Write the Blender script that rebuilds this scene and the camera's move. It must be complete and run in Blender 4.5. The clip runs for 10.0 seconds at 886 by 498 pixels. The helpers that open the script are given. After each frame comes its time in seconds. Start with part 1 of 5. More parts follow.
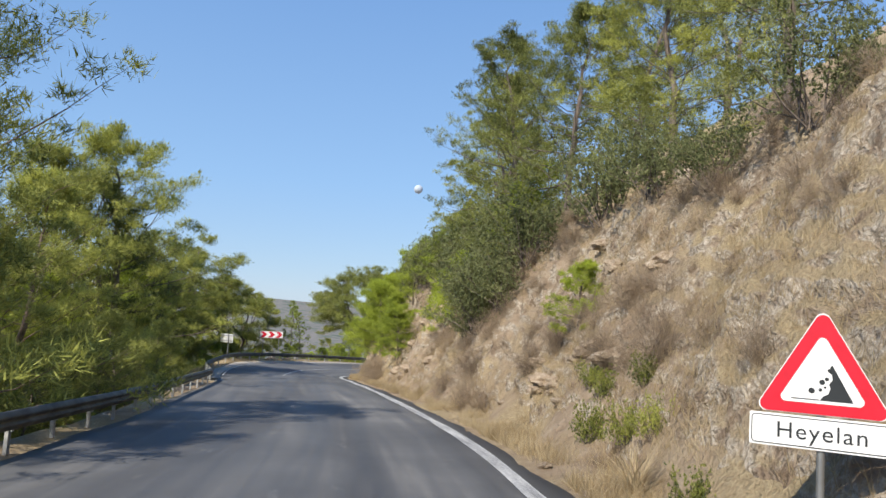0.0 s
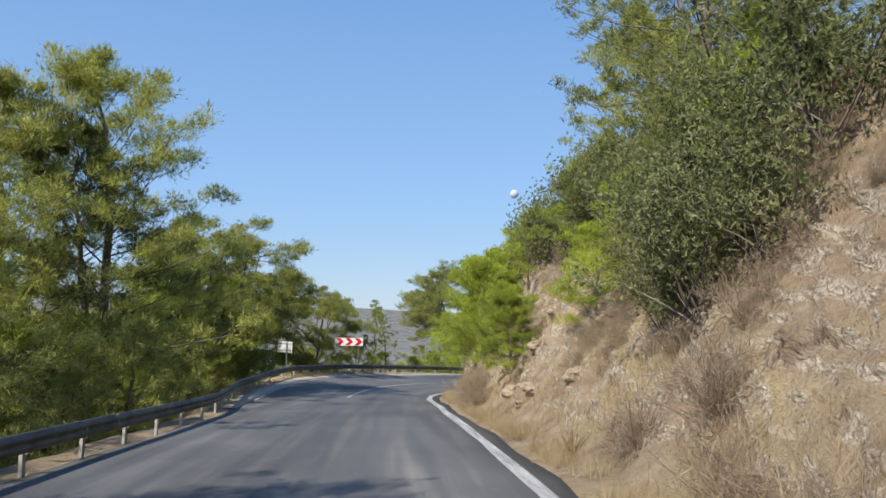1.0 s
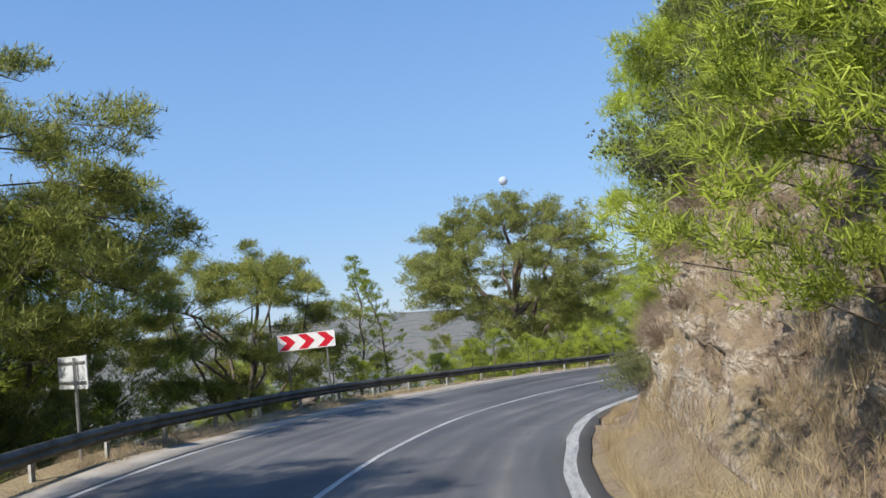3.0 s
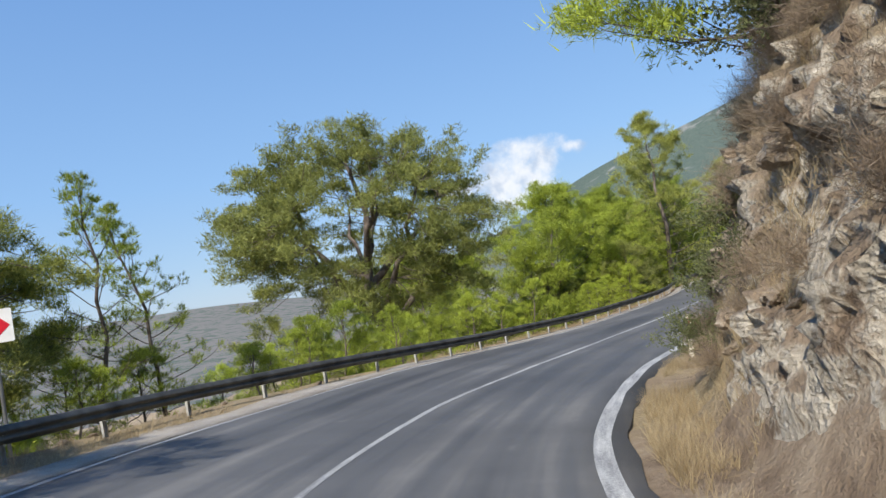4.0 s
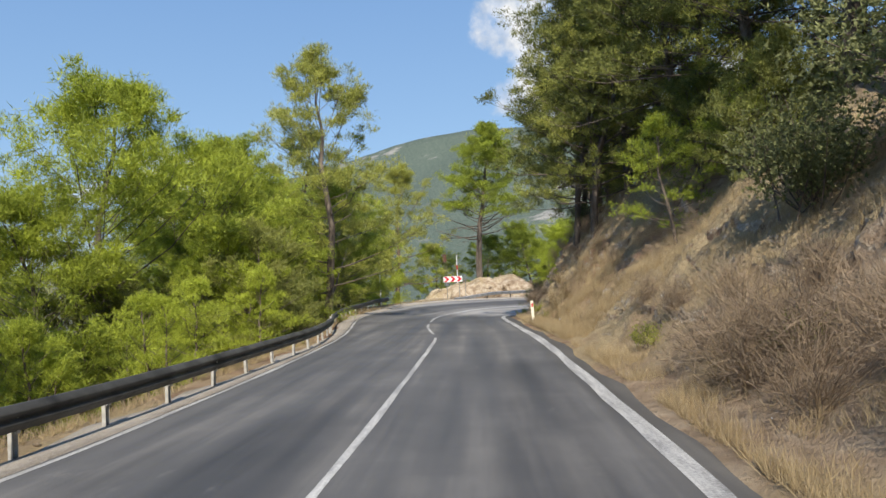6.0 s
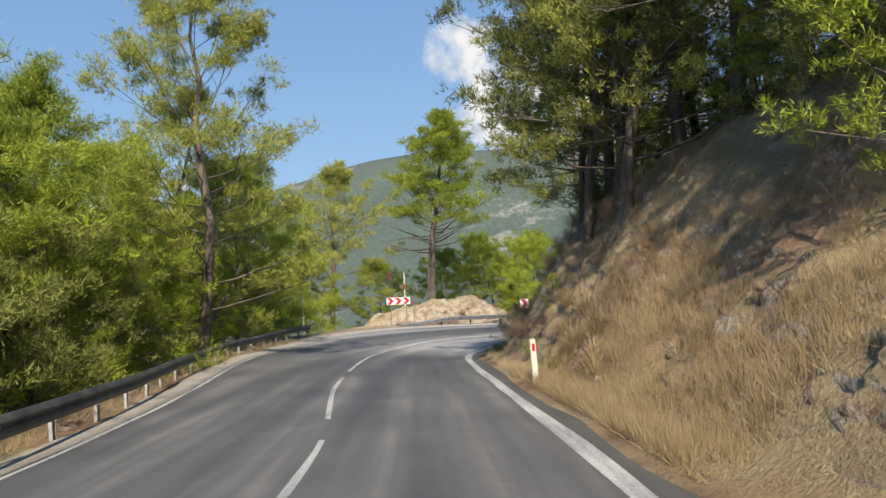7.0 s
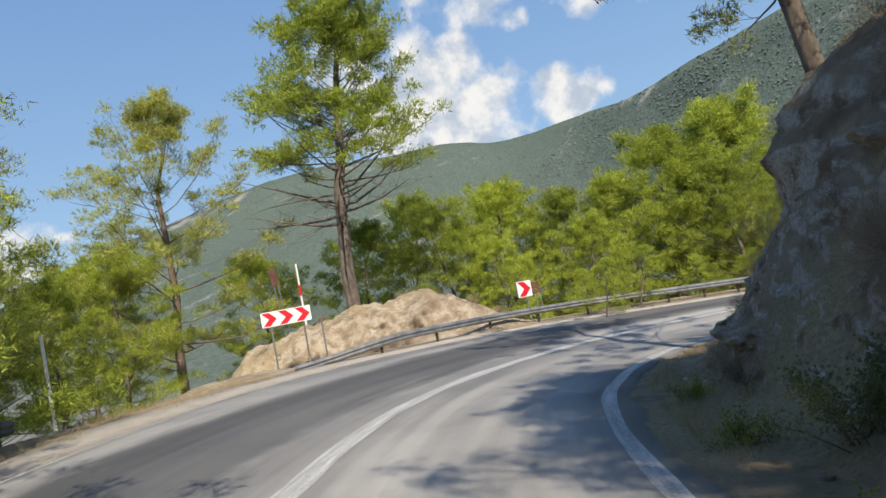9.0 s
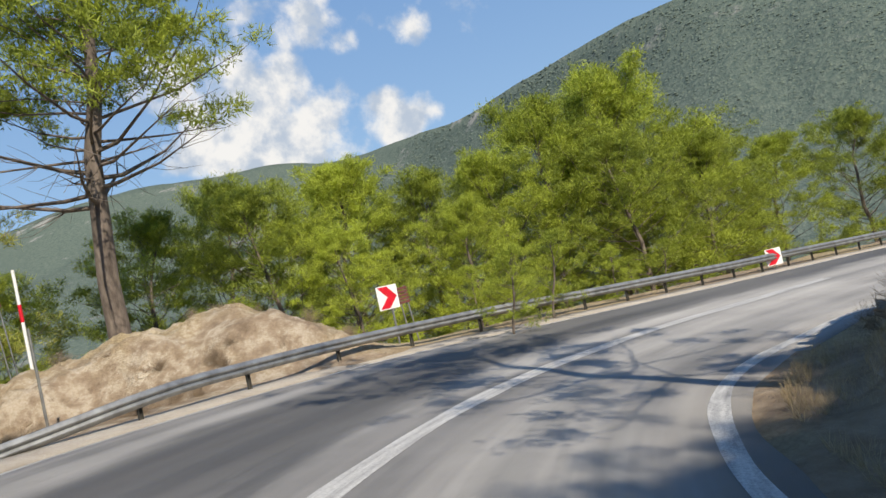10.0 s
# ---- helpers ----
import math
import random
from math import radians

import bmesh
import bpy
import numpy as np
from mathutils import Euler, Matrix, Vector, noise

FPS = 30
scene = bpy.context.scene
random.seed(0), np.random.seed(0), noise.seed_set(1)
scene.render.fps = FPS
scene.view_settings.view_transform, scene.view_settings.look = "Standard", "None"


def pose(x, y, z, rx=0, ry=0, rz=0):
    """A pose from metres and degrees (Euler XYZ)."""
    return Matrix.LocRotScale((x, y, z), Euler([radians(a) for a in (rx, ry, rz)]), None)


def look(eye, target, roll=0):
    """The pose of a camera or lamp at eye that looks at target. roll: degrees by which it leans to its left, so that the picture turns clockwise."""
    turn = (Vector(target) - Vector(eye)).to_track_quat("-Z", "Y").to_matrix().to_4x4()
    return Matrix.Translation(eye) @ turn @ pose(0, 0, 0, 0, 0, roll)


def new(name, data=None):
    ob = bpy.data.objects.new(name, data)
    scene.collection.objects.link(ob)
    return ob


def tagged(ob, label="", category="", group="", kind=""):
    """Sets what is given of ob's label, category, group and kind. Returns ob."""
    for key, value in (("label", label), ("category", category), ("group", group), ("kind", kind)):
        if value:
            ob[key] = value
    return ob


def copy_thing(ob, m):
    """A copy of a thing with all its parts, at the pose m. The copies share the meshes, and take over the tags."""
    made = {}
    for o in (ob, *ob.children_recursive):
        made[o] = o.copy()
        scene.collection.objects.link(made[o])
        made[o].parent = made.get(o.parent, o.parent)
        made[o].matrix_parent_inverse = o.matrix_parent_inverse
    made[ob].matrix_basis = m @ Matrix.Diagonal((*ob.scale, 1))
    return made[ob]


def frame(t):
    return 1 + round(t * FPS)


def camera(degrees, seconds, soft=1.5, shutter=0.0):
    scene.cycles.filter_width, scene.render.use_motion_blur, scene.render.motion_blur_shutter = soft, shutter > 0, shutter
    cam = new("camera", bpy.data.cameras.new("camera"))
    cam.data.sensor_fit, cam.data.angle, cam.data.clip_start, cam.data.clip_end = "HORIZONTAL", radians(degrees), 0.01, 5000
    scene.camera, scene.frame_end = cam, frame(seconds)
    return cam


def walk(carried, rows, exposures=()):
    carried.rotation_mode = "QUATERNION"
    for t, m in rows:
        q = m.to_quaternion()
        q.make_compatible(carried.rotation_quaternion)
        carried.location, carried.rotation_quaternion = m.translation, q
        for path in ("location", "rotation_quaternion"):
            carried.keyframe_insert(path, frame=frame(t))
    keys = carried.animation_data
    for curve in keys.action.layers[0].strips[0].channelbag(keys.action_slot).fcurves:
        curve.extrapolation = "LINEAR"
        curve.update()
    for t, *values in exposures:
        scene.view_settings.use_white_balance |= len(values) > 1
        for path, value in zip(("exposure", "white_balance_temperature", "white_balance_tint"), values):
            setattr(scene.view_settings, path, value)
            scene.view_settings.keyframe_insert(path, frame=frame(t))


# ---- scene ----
cam = camera(62.46, 10.0, soft=1.5, shutter=0.0)
# seconds, x, y, z, pitch, roll, yaw
PATH = [
    (0, -0.000, 0.000, 2.100, 4.51, -2.77, -0.09),
    (0.5, -0.323, 7.279, 1.657, 4.66, -1.98, 4.03),
    (1, -1.188, 14.683, 1.209, 4.78, -0.90, 7.78),
    (1.5, -2.478, 22.020, 0.727, 4.84, 0.52, 10.29),
    (2, -4.048, 29.382, 0.278, 5.08, 2.33, 11.31),
    (2.2, -4.739, 32.341, 0.092, 5.20, 3.04, 11.26),
    (2.75, -6.408, 40.349, -0.455, 4.91, 5.45, 9.63),
    (3.3, -7.686, 48.036, -1.018, 3.88, 7.73, 5.41),
    (3.5, -8.029, 50.728, -1.219, 3.28, 8.34, 3.00),
    (4, -8.313, 57.492, -1.711, 1.65, 9.26, -4.26),
    (4.5, -7.643, 64.323, -2.229, 0.04, 8.83, -12.45),
    (5, -5.761, 71.039, -2.764, -0.61, 7.12, -20.50),
    (5.5, -2.891, 77.460, -3.147, -0.12, 5.09, -27.14),
    (6, 0.682, 83.732, -3.507, 0.95, 2.74, -31.73),
    (6.2, 2.265, 86.176, -3.643, 1.39, 2.06, -32.99),
    (6.75, 6.867, 92.832, -3.918, 2.36, 1.85, -34.89),
    (7.3, 11.636, 99.640, -4.138, 2.79, 3.68, -35.94),
    (7.5, 13.354, 102.212, -4.227, 2.89, 4.55, -36.05),
    (8, 17.510, 108.557, -4.490, 2.98, 6.53, -36.61),
    (8.5, 21.435, 114.696, -4.795, 2.83, 8.79, -38.44),
    (9, 25.401, 120.343, -5.117, 2.55, 10.55, -42.30),
    (9.5, 29.205, 124.821, -5.446, 2.20, 11.86, -47.52),
    (10, 33.510, 128.750, -5.692, 1.65, 12.38, -55.40),
]
walk(cam, [(t, pose(x, y, z, 90 + p, r, w)) for t, x, y, z, p, r, w in PATH], [(0, 0.38, 6700, 10), (3.5, 0.34, 6450, 10), (5, 0.30, 6700, 10), (7.5, 0.30, 7200, 10), (10, 0.24, 7200, 10)])

# ---- light ----
SUN_AZ, SUN_EL = 212.0, 43.5        # degrees clockwise from +y, and above the horizon
sa, se = radians(SUN_AZ), radians(SUN_EL)
TO_SUN = Vector((math.sin(sa) * math.cos(se), math.cos(sa) * math.cos(se), math.sin(se)))
sun_data = bpy.data.lights.new("sun", "SUN")
sun_data.energy, sun_data.angle, sun_data.color = 5.0, radians(0.55), (1.0, 0.94, 0.84)
sun = new("sun", sun_data)
sun.matrix_world = look(TO_SUN * 100, (0, 0, 0))

world = bpy.data.worlds.new("sky")
scene.world = world
world.use_nodes = True
wt = world.node_tree
wt.nodes.clear()


def node(tree, kind, x=0, y=0, operation=None, use_clamp=None, sky_type=None, sun_disc=None, data_type=None, blend_type=None, interpolation_type=None, feature=None):
    n = tree.nodes.new(kind)
    n.location = (x, y)
    if data_type is not None:
        n.data_type = data_type
    if blend_type is not None:
        n.blend_type = blend_type
    if operation is not None:
        n.operation = operation
    if use_clamp is not None:
        n.use_clamp = use_clamp
    if sky_type is not None:
        n.sky_type = sky_type
    if sun_disc is not None:
        n.sun_disc = sun_disc
    if interpolation_type is not None:
        n.interpolation_type = interpolation_type
    if feature is not None:
        n.feature = feature
    return n


def math_node(tree, op, a, b=None, clamp=False):
    n = node(tree, "ShaderNodeMath", operation=op, use_clamp=clamp)
    for i, v in enumerate((a, b)):
        if v is None:
            continue
        if isinstance(v, (int, float)):
            n.inputs[i].default_value = v
        else:
            tree.links.new(v, n.inputs[i])
    return n.outputs[0]


CLOUDS = [  # azimuth, elevation, half width, half height (degrees), thickness
    (11.6, 6.6, 3.0, 2.3, 1.35), (15.6, 7.6, 1.5, 0.7, 0.5), (6.5, 6.0, 2.6, 1.1, 0.9), (1.6, 7.2, 1.5, 1.0, 0.6), (44.0, 13.5, 5.5, 4.4, 1.5), (46.0, 11.0, 5.2, 2.0, 1.35),
    (38.0, 17.5, 3.5, 2.6, 0.8), (54.4, 12.4, 2.6, 2.1, 1.25), (49.0, 20.5, 8.0, 3.0, 0.55), (60.0, 19.0, 6.0, 2.4, 0.45),
]


def build_sky():
    sky = node(wt, "ShaderNodeTexSky", sky_type="NISHITA", sun_disc=False)
    sky.sun_elevation, sky.sun_rotation = se, sa
    sky.altitude, sky.air_density, sky.dust_density, sky.ozone_density = 600, 1.0, 0.1, 3.0
    bg = node(wt, "ShaderNodeBackground")
    bg.inputs[1].default_value = 0.106
    out = node(wt, "ShaderNodeOutputWorld")
    co = node(wt, "ShaderNodeTexCoord")
    sep = node(wt, "ShaderNodeSeparateXYZ")
    wt.links.new(co.outputs["Generated"], sep.inputs[0])
    x, y, z = sep.outputs
    # clear-weather haze: pale blue low down, deeper blue above
    haze = node(wt, "ShaderNodeValToRGB")
    e = haze.color_ramp.elements
    e[0].position, e[0].color = 0.0, (3.1, 4.5, 6.3, 1)
    e[1].position, e[1].color = 0.6, (0.9, 2.3, 5.6, 1)
    mid = e.new(0.16)
    mid.color = (2.3, 4.1, 6.9, 1)
    wt.links.new(z, haze.inputs[0])
    clear = node(wt, "ShaderNodeMix", data_type="RGBA")
    clear.inputs["Factor"].default_value = 0.8
    wt.links.new(sky.outputs[0], clear.inputs["A"])
    wt.links.new(haze.outputs[0], clear.inputs["B"])
    az = math_node(wt, "MULTIPLY", math_node(wt, "ARCTAN2", x, y), 57.29578)
    el = math_node(wt, "MULTIPLY", math_node(wt, "ARCSINE", z), 57.29578)

    def cloud_noise(scale, detail):
        n = node(wt, "ShaderNodeTexNoise")
        n.inputs["Scale"].default_value, n.inputs["Detail"].default_value, n.inputs["Roughness"].default_value = scale, detail, 0.56
        wt.links.new(co.outputs["Generated"], n.inputs["Vector"])
        return n.outputs["Fac"]
    puff = cloud_noise(17.0, 8)
    field = None
    for a0, e0, wa, we, thick in CLOUDS:
        da = math_node(wt, "MULTIPLY", math_node(wt, "SUBTRACT", az, a0), 1 / wa)
        de = math_node(wt, "MULTIPLY", math_node(wt, "SUBTRACT", el, e0), 1 / we)
        r2 = math_node(wt, "ADD", math_node(wt, "MULTIPLY", da, da), math_node(wt, "MULTIPLY", de, de))
        v = math_node(wt, "SUBTRACT", thick, math_node(wt, "MULTIPLY", r2, 0.8))
        field = v if field is None else math_node(wt, "MAXIMUM", field, v)
    dens = math_node(wt, "ADD", field, math_node(wt, "MULTIPLY", math_node(wt, "SUBTRACT", puff, 0.5), 3.6))
    edge = node(wt, "ShaderNodeMapRange", interpolation_type="SMOOTHSTEP")
    edge.inputs["From Min"].default_value, edge.inputs["From Max"].default_value = 0.05, 1.0
    wt.links.new(dens, edge.inputs["Value"])
    tone = node(wt, "ShaderNodeMix", data_type="RGBA")
    tone.inputs["A"].default_value, tone.inputs["B"].default_value = (3.9, 4.7, 6.0, 1), (7.3, 7.5, 7.8, 1)
    lit = node(wt, "ShaderNodeMapRange", interpolation_type="SMOOTHSTEP")
    lit.inputs["From Min"].default_value, lit.inputs["From Max"].default_value = 0.35, 0.62
    wt.links.new(cloud_noise(26.0, 6), lit.inputs["Value"])
    wt.links.new(lit.outputs[0], tone.inputs["Factor"])
    mix = node(wt, "ShaderNodeMix", data_type="RGBA")
    wt.links.new(math_node(wt, "MULTIPLY", edge.outputs[0], 0.93), mix.inputs["Factor"])
    wt.links.new(clear.outputs["Result"], mix.inputs["A"])
    wt.links.new(tone.outputs["Result"], mix.inputs["B"])
    wt.links.new(mix.outputs["Result"], bg.inputs[0])
    wt.links.new(bg.outputs[0], out.inputs[0])


build_sky()


# ---- materials ----
def material(name):
    m = bpy.data.materials.new(name)
    m.use_nodes = True
    t = m.node_tree
    t.nodes.clear()
    out = node(t, "ShaderNodeOutputMaterial", 600)
    b = node(t, "ShaderNodeBsdfPrincipled", 300)
    t.links.new(b.outputs[0], out.inputs[0])
    return m, t, b, out


def noise_tex(t, scale, detail=4, rough=0.55, coords=None, stretch=None):
    if coords is None:
        coords = node(t, "ShaderNodeTexCoord").outputs["Object"]
    if stretch:
        mp = node(t, "ShaderNodeMapping")
        mp.inputs["Scale"].default_value = stretch
        t.links.new(coords, mp.inputs[0])
        coords = mp.outputs[0]
    n = node(t, "ShaderNodeTexNoise")
    n.inputs["Scale"].default_value, n.inputs["Detail"].default_value, n.inputs["Roughness"].default_value = scale, detail, rough
    t.links.new(coords, n.inputs["Vector"])
    return n.outputs["Fac"]


def ramp(t, fac, stops):
    r = node(t, "ShaderNodeValToRGB")
    e = r.color_ramp.elements
    while len(e) < len(stops):
        e.new(0.5)
    for i, (p, c) in enumerate(stops):
        e[i].position, e[i].color = p, (*c, 1)
    t.links.new(fac, r.inputs[0])
    return r.outputs[0]


def blend(t, fac, a, b, kind="MIX"):
    n = node(t, "ShaderNodeMix", data_type="RGBA", blend_type=kind)
    for key, v in (("Factor", fac), ("A", a), ("B", b)):
        if isinstance(v, (int, float)):
            n.inputs[key].default_value = v
        elif isinstance(v, tuple):
            n.inputs[key].default_value = (*v, 1)
        else:
            t.links.new(v, n.inputs[key])
    return n.outputs["Result"]


def bump(t, b, height, strength, distance):
    n = node(t, "ShaderNodeBump")
    n.inputs["Strength"].default_value, n.inputs["Distance"].default_value = strength, distance
    t.links.new(height, n.inputs["Height"])
    t.links.new(n.outputs[0], b.inputs["Normal"])


def range_of(t, v, a, b, c=0.0, d=1.0):
    n = node(t, "ShaderNodeMapRange", interpolation_type="SMOOTHSTEP")
    for k, x in (("From Min", a), ("From Max", b), ("To Min", c), ("To Max", d)):
        n.inputs[k].default_value = x
    t.links.new(v, n.inputs["Value"])
    return n.outputs[0]


def plain(name, color, rough=0.6, metal=0.0, vary=0.12, scale=6.0):
    m, t, b, _ = material(name)
    n = noise_tex(t, scale, 5)
    dark = tuple(c * (1 - 2 * vary) for c in color)
    light = tuple(min(1, c * (1 + vary)) for c in color)
    t.links.new(ramp(t, n, [(0.3, dark), (0.7, light)]), b.inputs["Base Color"])
    b.inputs["Roughness"].default_value, b.inputs["Metallic"].default_value = rough, metal
    return m


def leaf_material(name, dark, light, clear=0.35):
    m, t, b, out = material(name)
    g = node(t, "ShaderNodeNewGeometry")
    info = node(t, "ShaderNodeObjectInfo")
    big = noise_tex(t, 0.8, 6, 0.7)
    f = math_node(t, "ADD", math_node(t, "MULTIPLY", g.outputs["Random Per Island"], 0.22), math_node(t, "MULTIPLY", big, 0.8))
    f = math_node(t, "ADD", f, math_node(t, "MULTIPLY", info.outputs["Random"], 0.16))
    c = ramp(t, f, [(0.38, dark), (0.78, light)])
    b.inputs["Roughness"].default_value = 0.55
    b.inputs["Specular IOR Level"].default_value = 0.25
    t.links.new(c, b.inputs["Base Color"])
    tr = node(t, "ShaderNodeBsdfTranslucent")
    t.links.new(c, tr.inputs[0])
    mx = node(t, "ShaderNodeMixShader")
    mx.inputs[0].default_value = clear
    t.links.new(b.outputs[0], mx.inputs[1])
    t.links.new(tr.outputs[0], mx.inputs[2])
    t.links.new(mx.outputs[0], out.inputs[0])
    return m


def bark_material(name, dark, light):
    m, t, b, _ = material(name)
    n = noise_tex(t, 5, 6, 0.65, stretch=(1, 1, 0.35))
    t.links.new(ramp(t, n, [(0.3, dark), (0.72, light)]), b.inputs["Base Color"])
    b.inputs["Roughness"].default_value = 0.9
    bump(t, b, n, 0.8, 0.04)
    return m


def ground_material():
    m, t, b, _ = material("dry_hillside")
    pos = node(t, "ShaderNodeNewGeometry")
    sep = node(t, "ShaderNodeSeparateXYZ")
    t.links.new(pos.outputs["Normal"], sep.inputs[0])
    n1, n2, n3 = noise_tex(t, 0.16, 5, 0.6), noise_tex(t, 1.6, 6, 0.65), noise_tex(t, 14, 6, 0.7)
    soil = ramp(t, n2, [(0.28, (0.19, 0.135, 0.092)), (0.5, (0.33, 0.25, 0.175)), (0.75, (0.47, 0.38, 0.28))])
    place = node(t, "ShaderNodeSeparateXYZ")
    t.links.new(node(t, "ShaderNodeTexCoord").outputs["Object"], place.inputs[0])
    red = ramp(t, n2, [(0.28, (0.15, 0.085, 0.055)), (0.5, (0.27, 0.165, 0.105)), (0.75, (0.40, 0.27, 0.18))])
    soil = blend(t, math_node(t, "MULTIPLY", range_of(t, math_node(t, "ADD", place.outputs[1], math_node(t, "MULTIPLY", n1, 20)), 98, 112), range_of(t, place.outputs[1], 128, 116, 0.0, 0.85)), soil, red)
    straw = ramp(t, n3, [(0.3, (0.27, 0.20, 0.115)), (0.7, (0.52, 0.42, 0.26))])
    rock = ramp(t, n3, [(0.25, (0.24, 0.18, 0.125)), (0.52, (0.50, 0.43, 0.34)), (0.8, (0.66, 0.61, 0.53))])
    c = blend(t, range_of(t, n1, 0.42, 0.58), soil, straw)
    crack = node(t, "ShaderNodeTexVoronoi", feature="DISTANCE_TO_EDGE")
    crack.inputs["Scale"].default_value = 2.8
    warp = node(t, "ShaderNodeMapping")
    warp.inputs["Scale"].default_value = (1, 1, 1.9)
    bent = node(t, "ShaderNodeVectorMath", operation="ADD")
    co = node(t, "ShaderNodeTexCoord")
    wn = node(t, "ShaderNodeTexNoise")
    wn.inputs["Scale"].default_value, wn.inputs["Detail"].default_value = 1.8, 5
    t.links.new(co.outputs["Object"], wn.inputs["Vector"])
    t.links.new(co.outputs["Object"], bent.inputs[0])
    t.links.new(wn.outputs["Color"], bent.inputs[1])
    t.links.new(bent.outputs[0], warp.inputs[0])
    t.links.new(warp.outputs[0], crack.inputs["Vector"])
    chip = node(t, "ShaderNodeTexVoronoi", feature="F1")
    chip.inputs["Scale"].default_value = 4.6
    t.links.new(warp.outputs[0], chip.inputs["Vector"])
    split = range_of(t, crack.outputs["Distance"], 0.0, 0.12)
    rock = blend(t, 1.0, rock, ramp(t, split, [(0.0, (0.72, 0.68, 0.64)), (1.0, (1.05, 1.05, 1.05))]), "MULTIPLY")
    lime = ramp(t, n3, [(0.25, (0.30, 0.25, 0.20)), (0.5, (0.54, 0.49, 0.42)), (0.75, (0.72, 0.69, 0.63))])
    there = math_node(t, "MULTIPLY", range_of(t, place.outputs[0], 27, 33), range_of(t, math_node(t, "ADD", n2, math_node(t, "MULTIPLY", n1, 0.5)), 0.62, 0.78))
    rock = blend(t, there, rock, lime)
    cream = ramp(t, n3, [(0.25, (0.34, 0.27, 0.19)), (0.5, (0.62, 0.55, 0.44)), (0.75, (0.76, 0.71, 0.62))])
    face = math_node(t, "MULTIPLY", range_of(t, place.outputs[1], 54, 58), range_of(t, place.outputs[1], 70, 66))
    heap = math_node(t, "MULTIPLY", math_node(t, "MULTIPLY", range_of(t, place.outputs[1], 141, 144), range_of(t, place.outputs[0], 58, 55)), range_of(t, place.outputs[1], 159, 156))
    face = math_node(t, "ADD", face, heap)
    c = blend(t, math_node(t, "MULTIPLY", heap, range_of(t, n2, 0.45, 0.6, 0.05, 0.5)), c, cream)
    rock = blend(t, math_node(t, "MULTIPLY", face, range_of(t, n2, 0.36, 0.52)), rock, cream)
    steep = range_of(t, math_node(t, "ADD", sep.outputs[2], math_node(t, "MULTIPLY", n2, 0.5)), 0.86, 0.66)
    c = blend(t, steep, c, blend(t, range_of(t, n2, 0.38, 0.52), soil, rock))
    t.links.new(c, b.inputs["Base Color"])
    b.inputs["Roughness"].default_value = 0.95
    b.inputs["Specular IOR Level"].default_value = 0.15
    bump(t, b, math_node(t, "ADD", n2, math_node(t, "ADD", math_node(t, "MULTIPLY", n3, 0.5), math_node(t, "MULTIPLY", math_node(t, "MULTIPLY", chip.outputs["Distance"], steep), 0.45))), 1.0, 0.2)
    return m


def asphalt_material(name, dark, light, wear, dark2, light2, wear2):
    m, t, b, _ = material(name)
    uv = node(t, "ShaderNodeUVMap").outputs[0]
    along = noise_tex(t, 1.0, 5, 0.6, uv, (0.06, 1.3, 1))
    blotch = noise_tex(t, 0.35, 5, 0.6)
    grain = noise_tex(t, 160, 2, 0.6)
    f = math_node(t, "ADD", math_node(t, "MULTIPLY", along, 0.65), math_node(t, "MULTIPLY", blotch, 0.35))
    c = ramp(t, f, [(0.36, dark), (0.52, light), (0.68, wear)])
    sep = node(t, "ShaderNodeSeparateXYZ")
    t.links.new(uv, sep.inputs[0])
    far = math_node(t, "ADD", sep.outputs[0], math_node(t, "MULTIPLY", noise_tex(t, 1.0, 5, 0.6, uv, (0.12, 0.8, 1)), 14))
    c = blend(t, range_of(t, far, 134, 148), c, ramp(t, f, [(0.36, dark2), (0.52, light2), (0.68, wear2)]))
    side = math_node(t, "ADD", sep.outputs[1], math_node(t, "MULTIPLY", noise_tex(t, 1.0, 5, 0.6, uv, (0.16, 0.5, 1)), 2.2))
    relaid = math_node(t, "MULTIPLY", math_node(t, "MULTIPLY", range_of(t, side, 4.3, 5.1), range_of(t, side, 8.4, 7.6)), range_of(t, far, 134, 142, 0.0, 0.8))
    c = blend(t, relaid, c, dark)
    tone = noise_tex(t, 1.0, 2, 0.4, uv, (0.05, 0.55, 1))
    c = blend(t, 1.0, c, ramp(t, tone, [(0.38, (0.74, 0.74, 0.75)), (0.46, (0.98, 0.98, 0.98)), (0.62, (1.2, 1.19, 1.17))]), "MULTIPLY")
    streak = noise_tex(t, 1.0, 7, 0.7, uv, (0.9, 2.2, 1))
    c = blend(t, range_of(t, streak, 0.60, 0.70), c, blend(t, 0.4, c, wear))
    c = blend(t, 0.35, c, blend(t, 1.0, c, ramp(t, grain, [(0.3, (0.45, 0.45, 0.45)), (0.7, (1, 1, 1))]), "MULTIPLY"))
    t.links.new(c, b.inputs["Base Color"])
    t.links.new(range_of(t, along, 0.3, 0.7, 0.62, 0.85), b.inputs["Roughness"])
    bump(t, b, grain, 0.35, 0.006)
    return m


